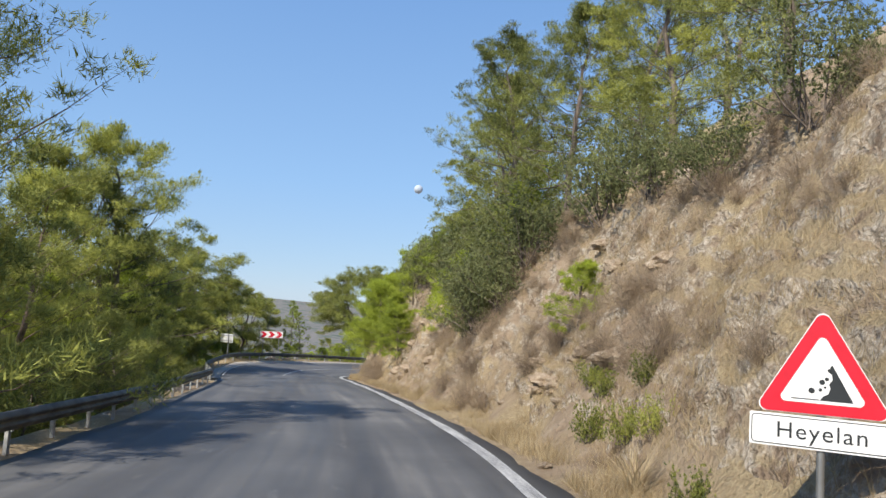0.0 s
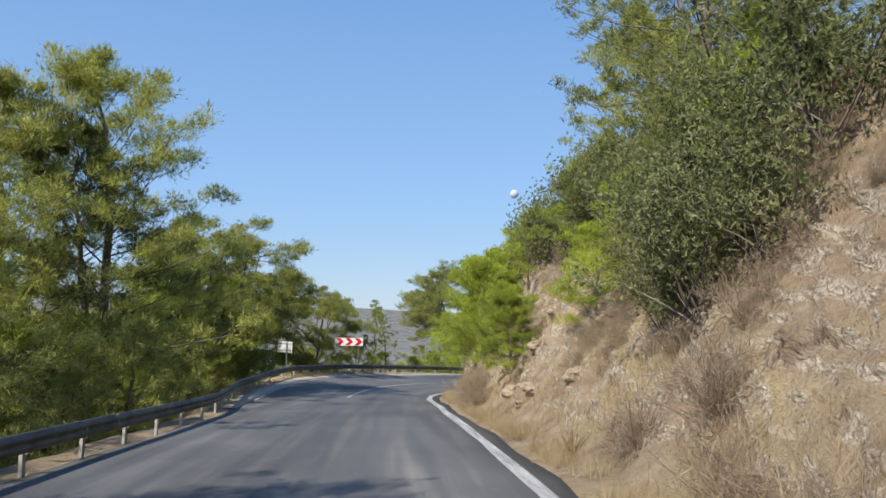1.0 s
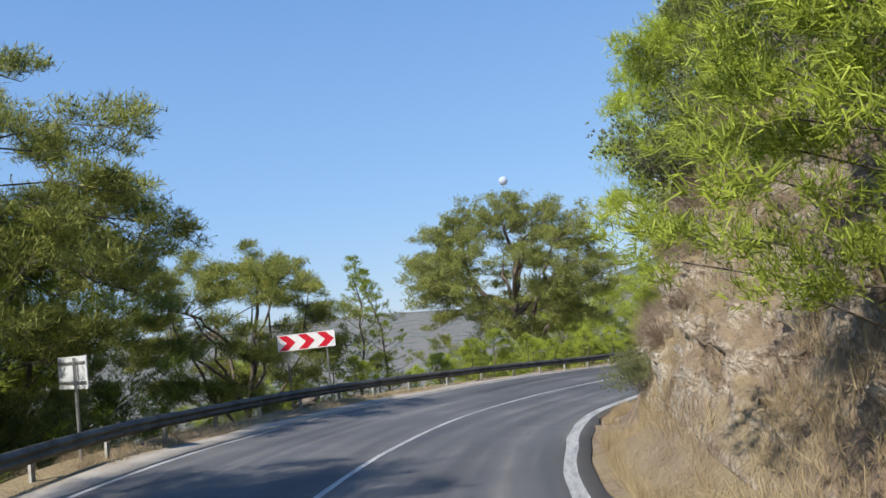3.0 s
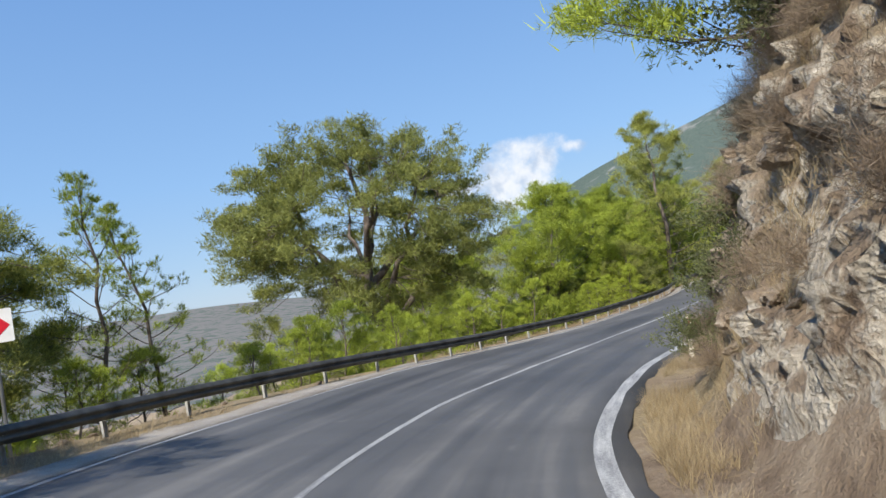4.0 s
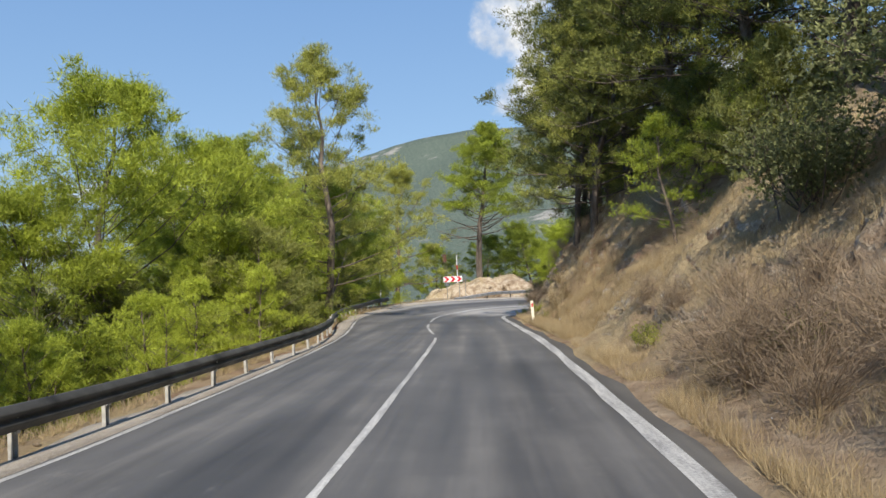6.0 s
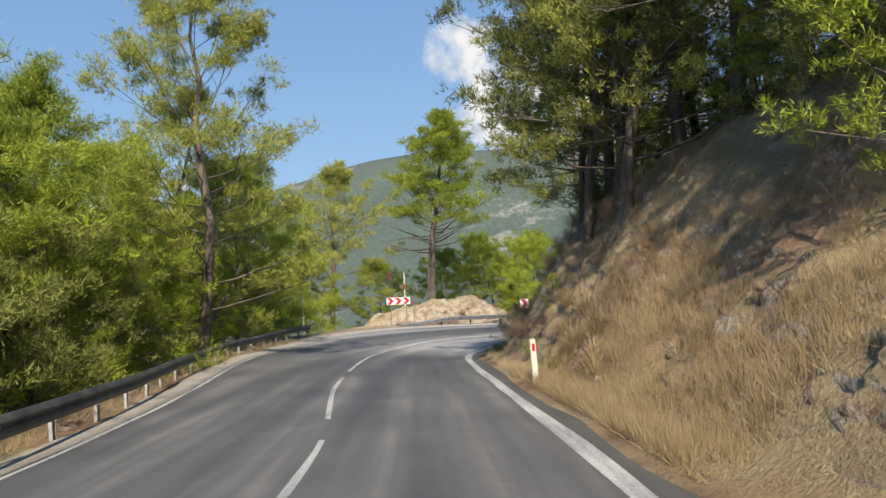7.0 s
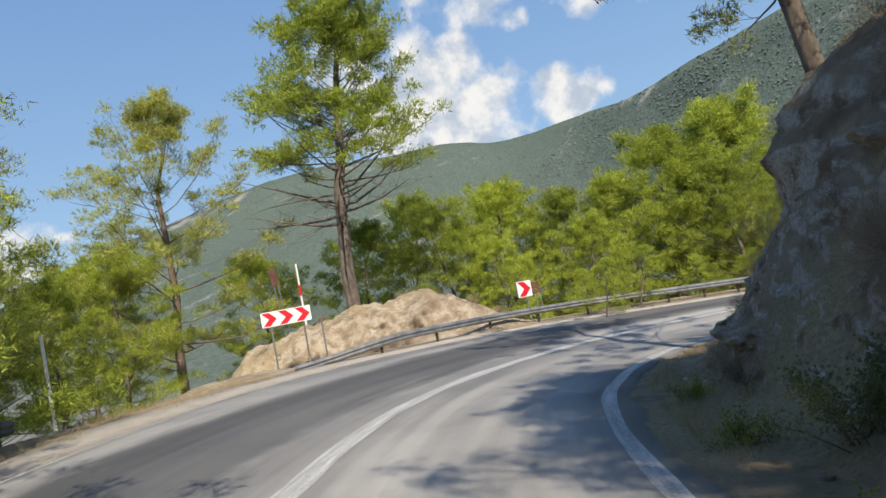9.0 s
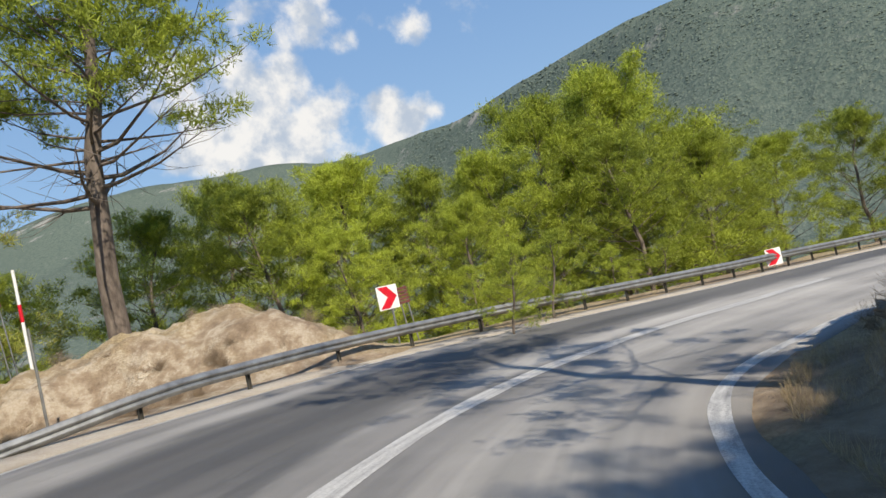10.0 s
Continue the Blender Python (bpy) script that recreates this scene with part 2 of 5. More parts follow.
def marking_material(name, bare, streak):
    m, t, b, out = material(name)
    uv = node(t, "ShaderNodeUVMap").outputs[0]
    n = noise_tex(t, 1.0, 7, 0.7, uv, (0.5, streak, 1))
    fine = noise_tex(t, 26, 4, 0.7)
    f = math_node(t, "ADD", math_node(t, "MULTIPLY", n, 0.62), math_node(t, "MULTIPLY", fine, 0.38))
    t.links.new(ramp(t, f, [(0.36, bare), (0.46, tuple(0.5 * v + 0.22 for v in bare)), (0.62, (0.56, 0.56, 0.54))]), b.inputs["Base Color"])
    b.inputs["Roughness"].default_value = 0.7
    return m


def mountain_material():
    m, t, b, _ = material("haze_tinted_mountain")
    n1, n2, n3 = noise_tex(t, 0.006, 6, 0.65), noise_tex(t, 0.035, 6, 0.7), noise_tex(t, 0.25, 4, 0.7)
    # distance haze is mixed into these colours: bluish, greyed, low in contrast
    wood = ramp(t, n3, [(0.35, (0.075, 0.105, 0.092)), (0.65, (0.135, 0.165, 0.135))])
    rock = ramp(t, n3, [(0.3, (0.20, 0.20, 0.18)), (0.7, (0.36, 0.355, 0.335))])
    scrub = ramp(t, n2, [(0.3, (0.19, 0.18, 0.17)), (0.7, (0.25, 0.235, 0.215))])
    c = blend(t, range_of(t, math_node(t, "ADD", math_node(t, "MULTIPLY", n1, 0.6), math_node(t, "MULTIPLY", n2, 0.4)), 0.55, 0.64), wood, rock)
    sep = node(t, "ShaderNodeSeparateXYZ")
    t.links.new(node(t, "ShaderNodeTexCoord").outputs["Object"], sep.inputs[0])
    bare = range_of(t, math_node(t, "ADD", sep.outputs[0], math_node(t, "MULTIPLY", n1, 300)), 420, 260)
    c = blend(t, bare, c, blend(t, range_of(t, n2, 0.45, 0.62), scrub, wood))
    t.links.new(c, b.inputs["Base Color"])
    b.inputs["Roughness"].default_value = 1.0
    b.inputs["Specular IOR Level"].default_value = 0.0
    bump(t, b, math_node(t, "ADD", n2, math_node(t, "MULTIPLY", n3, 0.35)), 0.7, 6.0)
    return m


GROUND = ground_material()
ASPHALT = asphalt_material("patched_asphalt", (0.070, 0.071, 0.073), (0.110, 0.110, 0.111), (0.20, 0.195, 0.187), (0.19, 0.186, 0.178), (0.30, 0.292, 0.28), (0.40, 0.39, 0.37))
PAINT = marking_material("worn_road_paint", (0.15, 0.15, 0.148), 5.0)
FADED = marking_material("faded_road_paint", (0.24, 0.235, 0.225), 9.0)
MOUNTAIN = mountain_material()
NEEDLE = leaf_material("pine_needles", (0.048, 0.074, 0.022), (0.54, 0.55, 0.13), 0.34)
# darker green than the other needles, for spreading, bank-top and undergrowth pines
NEEDLE_DARK = leaf_material("dark_pine_needles", (0.036, 0.056, 0.020), (0.37, 0.39, 0.105), 0.30)
NEEDLE_BRIGHT = leaf_material("young_pine_needles", (0.10, 0.14, 0.024), (0.50, 0.58, 0.078), 0.30)
OAK = leaf_material("oak_leaves", (0.06, 0.08, 0.034), (0.35, 0.37, 0.165), 0.4)
DRY = leaf_material("dry_twigs", (0.17, 0.125, 0.088), (0.50, 0.395, 0.28), 0.35)
STRAW = leaf_material("straw", (0.28, 0.205, 0.11), (0.60, 0.49, 0.31), 0.35)
# crown greens follow the mountain's colours, haze tint included
WOODS = leaf_material("haze_tinted_crowns", (0.075, 0.104, 0.084), (0.138, 0.172, 0.128), 0.0)
BARK = bark_material("grey_pine_bark", (0.055, 0.042, 0.034), (0.22, 0.18, 0.15))
BARK_RED = bark_material("red_pine_bark", (0.085, 0.056, 0.042), (0.26, 0.19, 0.15))
STEEL = plain("galvanised_steel", (0.34, 0.345, 0.34), 0.5, 0.75, 0.2, 3)
# weathered, and coloured darker still for the shade on the beam's face
RAIL_DARK = plain("weathered_shaded_steel", (0.115, 0.112, 0.10), 0.6, 0.45, 0.3, 2)
ZINC = plain("zinc_grey", (0.50, 0.50, 0.48), 0.55, 0.2, 0.15, 4)
WHITE = plain("white_enamel", (0.80, 0.80, 0.79), 0.4, 0, 0.05)
RED = plain("red_reflective_film", (0.62, 0.012, 0.03), 0.4, 0, 0.08)
BLACK = plain("black_film", (0.02, 0.024, 0.026), 0.5, 0, 0.1)
CREAM = plain("cream_plastic", (0.78, 0.74, 0.62), 0.5, 0, 0.06)
GREY = plain("sign_back", (0.62, 0.64, 0.65), 0.5, 0.1, 0.08)
BROWN = plain("brown_painted_board", (0.16, 0.055, 0.045), 0.6, 0, 0.2)
PURPLE = plain("purple_cloth", (0.14, 0.09, 0.55), 0.8, 0, 0.25, 14)
LITTER = plain("white_plastic", (0.75, 0.78, 0.82), 0.45, 0, 0.1)
MOON = plain("moon", (0.44, 0.50, 0.58), 1.0, 0, 0.1)


def gravel_material():
    m, t, b, _ = material("dusty_gravel")
    n2, n3 = noise_tex(t, 1.4, 6, 0.65), noise_tex(t, 38, 4, 0.7)
    c = blend(t, 0.5, ramp(t, n2, [(0.3, (0.22, 0.18, 0.135)), (0.7, (0.46, 0.42, 0.36))]), ramp(t, n3, [(0.3, (0.20, 0.17, 0.14)), (0.65, (0.56, 0.52, 0.46))]))
    t.links.new(c, b.inputs["Base Color"])
    b.inputs["Roughness"].default_value = 0.95
    bump(t, b, n3, 0.8, 0.03)
    return m


GRAVEL = gravel_material()


# ---- the road's line ----
def spline(pts, step=0.5):
    """Catmull-Rom through pts, resampled."""
    p = np.vstack([2 * pts[0] - pts[1], pts, 2 * pts[-1] - pts[-2]])
    out = []
    for i in range(1, len(p) - 2):
        n = max(2, int(np.linalg.norm(p[i + 1] - p[i]) / 0.1))
        u = np.linspace(0, 1, n, endpoint=False)[:, None]
        out.append(0.5 * (2 * p[i] + (p[i + 1] - p[i - 1]) * u + (2 * p[i - 1] - 5 * p[i] + 4 * p[i + 1] - p[i + 2]) * u ** 2
                          + (3 * p[i] - p[i - 1] - 3 * p[i + 1] + p[i + 2]) * u ** 3))
    out = np.vstack(out + [pts[-1:]])
    s = np.r_[0, np.cumsum(np.linalg.norm(np.diff(out[:, :2], axis=0), axis=1))]
    return s, out


EYE_HEIGHT = 1.83


def road_line():
    p = [np.array(r[1:4]) for r in PATH if (r[0] * 2) % 1 == 0 or r[0] in (2.75, 6.75)]
    back = (p[0] - p[1]) / np.linalg.norm((p[0] - p[1])[:2])
    pts = [p[0] + back * k for k in (60, 45, 30, 15)] + p
    x, y, z = p[-1]
    h = math.atan2(PATH[-1][2] - PATH[-2][2], PATH[-1][1] - PATH[-2][1])
    for i in range(64):
        h -= radians(4.2 if i < 13 else 0.7)
        x, y, z = x + 1.5 * math.cos(h), y + 1.5 * math.sin(h), z - 0.075
        if i % 3 == 2:
            pts.append(np.array((x, y, z)))
    s, q = spline(np.array(pts))
    q[:, 2] -= EYE_HEIGHT
    g = np.arange(0, s[-1], 0.5)
    q = np.c_[np.interp(g, s, q[:, 0]), np.interp(g, s, q[:, 1]), np.interp(g, s, q[:, 2])]
    return g - 60.0, q


LINE_S, LINE = road_line()
TAN = np.gradient(LINE[:, :2], axis=0)
TAN /= np.linalg.norm(TAN, axis=1)[:, None]
NOR = np.c_[-TAN[:, 1], TAN[:, 0]]          # to the left
S0, S1 = LINE_S[0], LINE_S[-1]


def knots(*pairs):
    """A smooth curve through the pairs that does not overshoot between them."""
    a = np.array(pairs, float)
    h = np.diff(a[:, 0])
    d = np.diff(a[:, 1]) / h
    m = np.r_[d[0], np.where(d[:-1] * d[1:] > 0, 2 * d[:-1] * d[1:] / (d[:-1] + d[1:] + 1e-12), 0.0), d[-1]]

    def f(s):
        s = np.asarray(s, float)
        i = np.clip(np.searchsorted(a[:, 0], s) - 1, 0, len(a) - 2)
        u = np.clip((s - a[i, 0]) / h[i], 0, 1)
        return (a[i, 1] * (1 + 2 * u) * (1 - u) ** 2 + a[i + 1, 1] * u * u * (3 - 2 * u)
                + h[i] * (m[i] * u * (1 - u) ** 2 - m[i + 1] * u * u * (1 - u)))
    return f


BANKING = knots((-60, 0), (35, 0), (50, 0.03), (60, 0.08), (76, 0.08), (86, 0.05), (96, 0.02), (118, 0.01), (132, 0.04), (150, 0.075), (170, 0.07), (230, 0.03))
RIGHT = knots((-60, -1.9), (25, -1.9), (41, -1.75), (50, -1.35), (60, -1.3), (68, -1.1), (77, -1.25), (87, -1.95), (96, -2.05), (107, -1.9), (116, -1.7), (128, -1.7), (138, -1.9), (147, -1.85), (154, -1.65), (161, -1.9), (230, -1.9))
CENTRE = knots((-60, 1.8), (40, 1.9), (50, 2.3), (60, 2.25), (72, 2.4), (78, 1.95), (85, 1.6), (98, 1.5), (110, 1.5), (119, 2.1), (130, 2.2), (145, 2.3), (157, 2.2), (230, 1.8))
LEFT = knots((-60, 5.5), (24, 5.4), (38, 5.1), (46, 5.7), (54, 6.3), (61, 6.3), (69, 6.5), (77, 6.0), (84, 5.4), (90, 4.8), (100, 4.8), (111, 5.0), (120, 5.7), (128, 6.6), (136, 7.3), (143, 8.0), (151, 8.7), (157, 8.1), (163, 6.6), (175, 5.6), (230, 5.4))
RAIL = knots((-60, 5.9), (12, 5.8), (25, 5.65), (37, 5.4), (42, 6.0), (48, 7.0), (60, 7.9), (67, 8.2), (71, 8.1), (75, 7.3), (79, 6.4), (86, 5.6), (97, 5.2), (107, 5.15), (115, 5.8), (122, 6.8), (131, 7.9), (137, 8.8), (144, 10.4))
RAIL_2 = knots((151.0, 10.5), (154, 9.3), (157, 9.1), (160, 8.7), (166, 7.5), (175, 6.6), (230, 6.4))


def on_road(s, o, lift=0.0):
    """A place at s metres along the road and o metres to the left of its line, on the carriageway's plane."""
    s, o = np.asarray(s, float), np.asarray(o, float)
    i = np.clip((s - S0) / 0.5, 0, len(LINE) - 1.001)
    k = i.astype(int)
    u = (i - k)[..., None]
    p = LINE[k] * (1 - u) + LINE[k + 1] * u
    n = NOR[k] * (1 - u) + NOR[k + 1] * u
    q = p.copy()
    q[..., :2] += n * o[..., None]
    q[..., 2] += BANKING(s) * np.clip(o, -4.5, 9.5) + lift
    return q


def heading(s):
    i = int(np.clip((s - S0) / 0.5, 0, len(TAN) - 1))
    return math.atan2(TAN[i, 1], TAN[i, 0])


def road_coords(xy):
    """s and o of plan points."""
    s, o = np.empty(len(xy)), np.empty(len(xy))
    for a in range(0, len(xy), 4000):
        b = xy[a:a + 4000]
        d = (b[:, None, 0] - LINE[None, ::2, 0]) ** 2 + (b[:, None, 1] - LINE[None, ::2, 1]) ** 2
        i = np.clip(d.argmin(1) * 2, 1, len(LINE) - 2)
        rel = b - LINE[i, :2]
        s[a:a + 4000] = LINE_S[i] + (rel * TAN[i]).sum(1)
        o[a:a + 4000] = (rel * NOR[i]).sum(1)
    return s, o


# smooth lattice noise for the terrain
_LAT = np.random.RandomState(7).rand(64, 64)


def lattice(x, y, size):
    u, v = np.asarray(x) / size, np.asarray(y) / size
    i, j = np.floor(u).astype(int), np.floor(v).astype(int)
    fu, fv = u - i, v - j
    fu, fv = fu * fu * (3 - 2 * fu), fv * fv * (3 - 2 * fv)
    g = lambda a, b: _LAT[a % 64, b % 64]
    return (g(i, j) * (1 - fu) + g(i + 1, j) * fu) * (1 - fv) + (g(i, j + 1) * (1 - fu) + g(i + 1, j + 1) * fu) * fv - 0.5


def fractal(x, y, size, octaves=4):
    return sum(lattice(x + 17 * k, y - 31 * k, size / 2 ** k) / 2 ** k for k in range(octaves))


SHOULDER = knots((-60, 1.0), (20, 1.0), (45, 0.8), (56, 0.9), (66, 1.0), (76, 1.1), (84, 1.4), (100, 1.1), (118, 0.75), (130, 0.8), (140, 1.1), (150, 1.2), (160, 1.3), (230, 1.2))
STEEPNESS = knots((-60, 1.5), (40, 1.6), (54, 2.2), (60, 2.8), (72, 2.8), (78, 1.5), (88, 1.1), (100, 1.05), (112, 0.95), (121, 1.35), (130, 1.5), (142, 1.25), (148, 1.3), (156, 1.35), (170, 1.2), (230, 1.2))
BANK_TOP = knots((-60, 6.5), (40, 6.0), (60, 5.5), (72, 5.0), (80, 3.6), (95, 4.0), (112, 5.5), (122, 6.0), (129, 5.0), (139, 5.2), (147, 6.4), (156, 6.4), (170, 4.5), (230, 4))
FALL = knots((-60, 0.6), (60, 0.55), (100, 0.5), (118, 0.25), (150, 0.12), (175, 0.16), (230, 0.2))


TOP_SLOPE = knots((-60, 0.62), (116, 0.62), (127, 0.3), (141, 0.25), (147, 0.55), (230, 0.6))


def ground_height(x, y, under=0.0):
    s, o = road_coords(np.c_[x, y])
    base = np.interp(s, LINE_S, LINE[:, 2]) + BANKING(s) * np.clip(o, -4.5, 9.5)
    r, l = RIGHT(s) - 0.5, LEFT(s) + 0.3
    u = np.maximum(r - o, 0)
    w, k, top = SHOULDER(s), STEEPNESS(s), BANK_TOP(s)
    rough = fractal(x, y, 2.6, 4)
    big = fractal(x + 50, y, 9.0, 3)
    up = np.maximum(u - w - 0.5 * big, 0)
    h1 = k * up
    h = np.where(h1 < top, h1, top + TOP_SLOPE(s) * (h1 - top) / k)
    h = np.minimum(h, 26 + 0.1 * up)
    h = h + np.clip(up, 0, 1.2) * (0.75 * rough + 0.5 * big) + 0.06 * np.clip(u, 0, 1)
    v = np.maximum(o - l, 0)
    out = np.maximum(v - np.where(s > 145, 2.6, np.maximum(RAIL(s) - l, 0) + 0.7), 0)
    down = FALL(s) * out
    down = np.where(down < 16, down, 16 + (down - 16) * 0.45)
    mu, mv = (x - 47.4) * 0.68 - (y - 149.7) * 0.73, (x - 47.4) * 0.73 + (y - 149.7) * 0.68
    mound = 2.15 * np.exp(-((mu + 0.5) / 6.4) ** 6 - (mv / 3.7) ** 6) * (1 + 0.3 * rough)
    z = base + h - np.minimum(down, 75) + np.clip(out, 0, 2) * 0.22 * (rough + big) + mound
    z = z - under * np.clip(up - 0.25, 0, 1) * np.clip(6.2 - up, 0, 1) * ((s > -7) & (s < 163))
    inside = (o > r + 0.15) & (o < l - 0.15)
    return np.where(inside, base - 0.12, z + 0.03 * np.where(v + u > 0, rough, 0))


# ---- mesh helpers ----
def mesh_from(name, verts, faces, mat, smooth=False, uvs=None):
    me = bpy.data.meshes.new(name)
    verts = np.asarray(verts, np.float32)
    faces = np.asarray(faces, np.int32)
    n, k = faces.shape
    me.vertices.add(len(verts))
    me.vertices.foreach_set("co", verts.ravel())
    me.loops.add(n * k)
    me.loops.foreach_set("vertex_index", faces.ravel())
    me.polygons.add(n)
    me.polygons.foreach_set("loop_start", np.arange(0, n * k, k, dtype=np.int32))
    me.update(calc_edges=True)
    if uvs is not None:
        layer = me.uv_layers.new(name="UVMap")
        layer.data.foreach_set("uv", np.asarray(uvs, np.float32)[faces.ravel()].ravel())
    if smooth:
        me.polygons.foreach_set("use_smooth", np.ones(n, bool))
    me.materials.append(mat)
    return me


def child(ob, parent):
    ob.parent = parent
    return ob


def part(name, bm, mat, parent, label=""):
    me = bpy.data.meshes.new(name)
    bm.to_mesh(me)
    bm.free()
    me.materials.append(mat)
    ob = child(new(name, me), parent)
    return tagged(ob, label=label)


def empty(name, m, label, category, group="", kind=""):
    ob = new(name)
    ob.empty_display_size = 0.2
    ob.matrix_world = m
    return tagged(ob, label, category, group, kind)


def box(bm, size, centre=(0, 0, 0), bevel=0.0, m=None):
    g = bmesh.ops.create_cube(bm, size=1.0)["verts"]
    bmesh.ops.scale(bm, vec=size, verts=g)
    bmesh.ops.translate(bm, vec=centre, verts=g)
    if bevel:
        bmesh.ops.bevel(bm, geom=list({e for v in g for e in v.link_edges}), offset=bevel, segments=2, affect="EDGES")
    if m is not None:
        bmesh.ops.transform(bm, matrix=m, verts=bm.verts)
    return bm


def rod(bm, a, b, r, r2=None, sides=10):
    a, b = Vector(a), Vector(b)
    g = bmesh.ops.create_cone(bm, cap_ends=True, segments=sides, radius1=r, radius2=r if r2 is None else r2, depth=(b - a).length)["verts"]
    bmesh.ops.transform(bm, matrix=Matrix.Translation((a + b) / 2) @ (b - a).to_track_quat("Z", "Y").to_matrix().to_4x4(), verts=g)
    return bm


def outline(bm, pts, depth):
    """A flat plate in the xz plane with the given outline, its face towards -y."""
    vs = [bm.verts.new((x, 0, z)) for x, z in pts]
    f = bm.faces.new(vs)
    g = bmesh.ops.extrude_face_region(bm, geom=[f])["geom"]
    bmesh.ops.translate(bm, vec=(0, depth, 0), verts=[v for v in g if isinstance(v, bmesh.types.BMVert)])
    bmesh.ops.recalc_face_normals(bm, faces=bm.faces)
    return bm


# ---- ground ----
def axis(a, b, step, far, growth=1.28):
    core = list(np.arange(a, b, step))
    lo, hi, d = core[0], core[-1], step
    left, right = [], []
    while hi < far:
        d *= growth
        lo, hi = lo - d, hi + d
        left.append(lo), right.append(hi)
    return np.array(left[::-1] + core + right)


def build_ground():
    xs, ys = axis(-42, 104, 0.7, 4300), axis(-38, 186, 0.7, 4300)
    X, Y = np.meshgrid(xs, ys)
    x, y = X.ravel(), Y.ravel()
    z = ground_height(x, y, 0.5)
    away = np.hypot(x - 20, y - 75)
    k = np.clip((away - 170) / 500, 0, 1)
    z = z * (1 - k) + k * -85.0
    nx, ny = len(xs), len(ys)
    i = np.arange(nx * ny).reshape(ny, nx)
    f = np.stack([i[:-1, :-1], i[:-1, 1:], i[1:, 1:], i[1:, :-1]], -1).reshape(-1, 4)
    ob = new("ground", mesh_from("ground", np.c_[x, y, z], f, GROUND, True))
    tagged(ob, "dry hillside of tan soil, rock and straw beside the road", "ground", kind="structure")


build_ground()


def build_bank():
    """The cut bank above the verge, in finer relief than the ground sheet."""
    ss, us = np.arange(-8, 164, 0.15), np.r_[np.arange(0.0, 2.6, 0.05), np.arange(2.6, 4.6, 0.085), np.arange(4.6, 7.3, 0.3)]
    Sg, Ug = np.meshgrid(ss, us)
    s, u = Sg.ravel(), Ug.ravel()
    q = on_road(s, RIGHT(s) - 0.5 - SHOULDER(s) - 0.1 - u)
    x, y = q[:, 0], q[:, 1]
    z = ground_height(x, y)
    k = STEEPNESS(s)
    hard = np.clip((k - 1.3) / 1.2, 0.15, 1) * np.clip(u / 0.5, 0, 1) * np.clip((7.2 - u) / 1.5, 0, 1)
    lump = fractal(s * 1.0, z * 1.6 + u, 1.5, 5)
    ledge = np.abs(lattice(s, z * 3.2 + 4 * fractal(s, z, 3.0, 2), 0.9)) - 0.25
    chip = fractal(s * 1.3, z * 2.0, 0.35, 3)
    push = hard * (0.48 * lump + 0.45 * ledge + 0.34 * chip) + 0.10 * chip * np.clip(u / 0.4, 0, 1)
    brow = np.clip((s - 143) / 3, 0, 1) * np.clip((158 - s) / 3, 0, 1) * np.clip((u - 2.1) / 0.5, 0, 1) * np.clip((4.8 - u) / 1.2, 0, 1)
    push = push + brow * (0.55 + 1.2 * fractal(s, z * 0.8, 3.0, 4))
    i = np.clip(((s - S0) / 0.5).astype(int), 0, len(NOR) - 1)
    x, y = x + NOR[i, 0] * push, y + NOR[i, 1] * push
    z = z + 0.25 * push - 0.06 * (u < 0.05) - 0.5 * (u > 7.0)
    n, m = len(ss), len(us)
    i = np.arange(n * m).reshape(m, n)
    f = np.stack([i[:-1, :-1], i[:-1, 1:], i[1:, 1:], i[1:, :-1]], -1).reshape(-1, 4)
    ob = new("cut_bank", mesh_from("cut_bank", np.c_[x, y, z], f, GROUND, True))
    tagged(ob, "rough cut bank of tan soil and broken rock above the verge", "bank", kind="structure")


build_bank()


def build_mound():
    """The heap of broken earth and rock in the bend, with its crumbling sides."""
    xs, ys = np.arange(37.6, 57.0, 0.13), np.arange(140.6, 158.6, 0.13)
    X, Y = np.meshgrid(xs, ys)
    x, y = X.ravel(), Y.ravel()
    mu, mv = (x - 47.4) * 0.68 - (y - 149.7) * 0.73, (x - 47.4) * 0.73 + (y - 149.7) * 0.68
    body = np.exp(-((mu + 0.5) / 6.7) ** 6 - (mv / 4.0) ** 6)
    z = ground_height(x, y)
    k = np.clip(body * 2.2, 0, 1)
    side = k * np.clip(1.35 - body, 0, 1)
    z = z - 0.10 + k * 0.16 + side * (0.75 * fractal(x, y, 1.7, 4) + 0.35 * np.abs(fractal(x * 1.4, y + z * 3, 0.7, 3))) + 0.10 * k * fractal(x, y, 0.5, 3)
    n, m = len(xs), len(ys)
    i = np.arange(n * m).reshape(m, n)
    f = np.stack([i[:-1, :-1], i[:-1, 1:], i[1:, 1:], i[1:, :-1]], -1).reshape(-1, 4)
    f = f[body[f].max(axis=1) > 0.06]
    ob = new("earth_mound", mesh_from("earth_mound", np.c_[x, y, z], f, GROUND, True))
    tagged(ob, "crumbling mound of pale tan earth and rock in the bend", "mound", kind="structure")


build_mound()


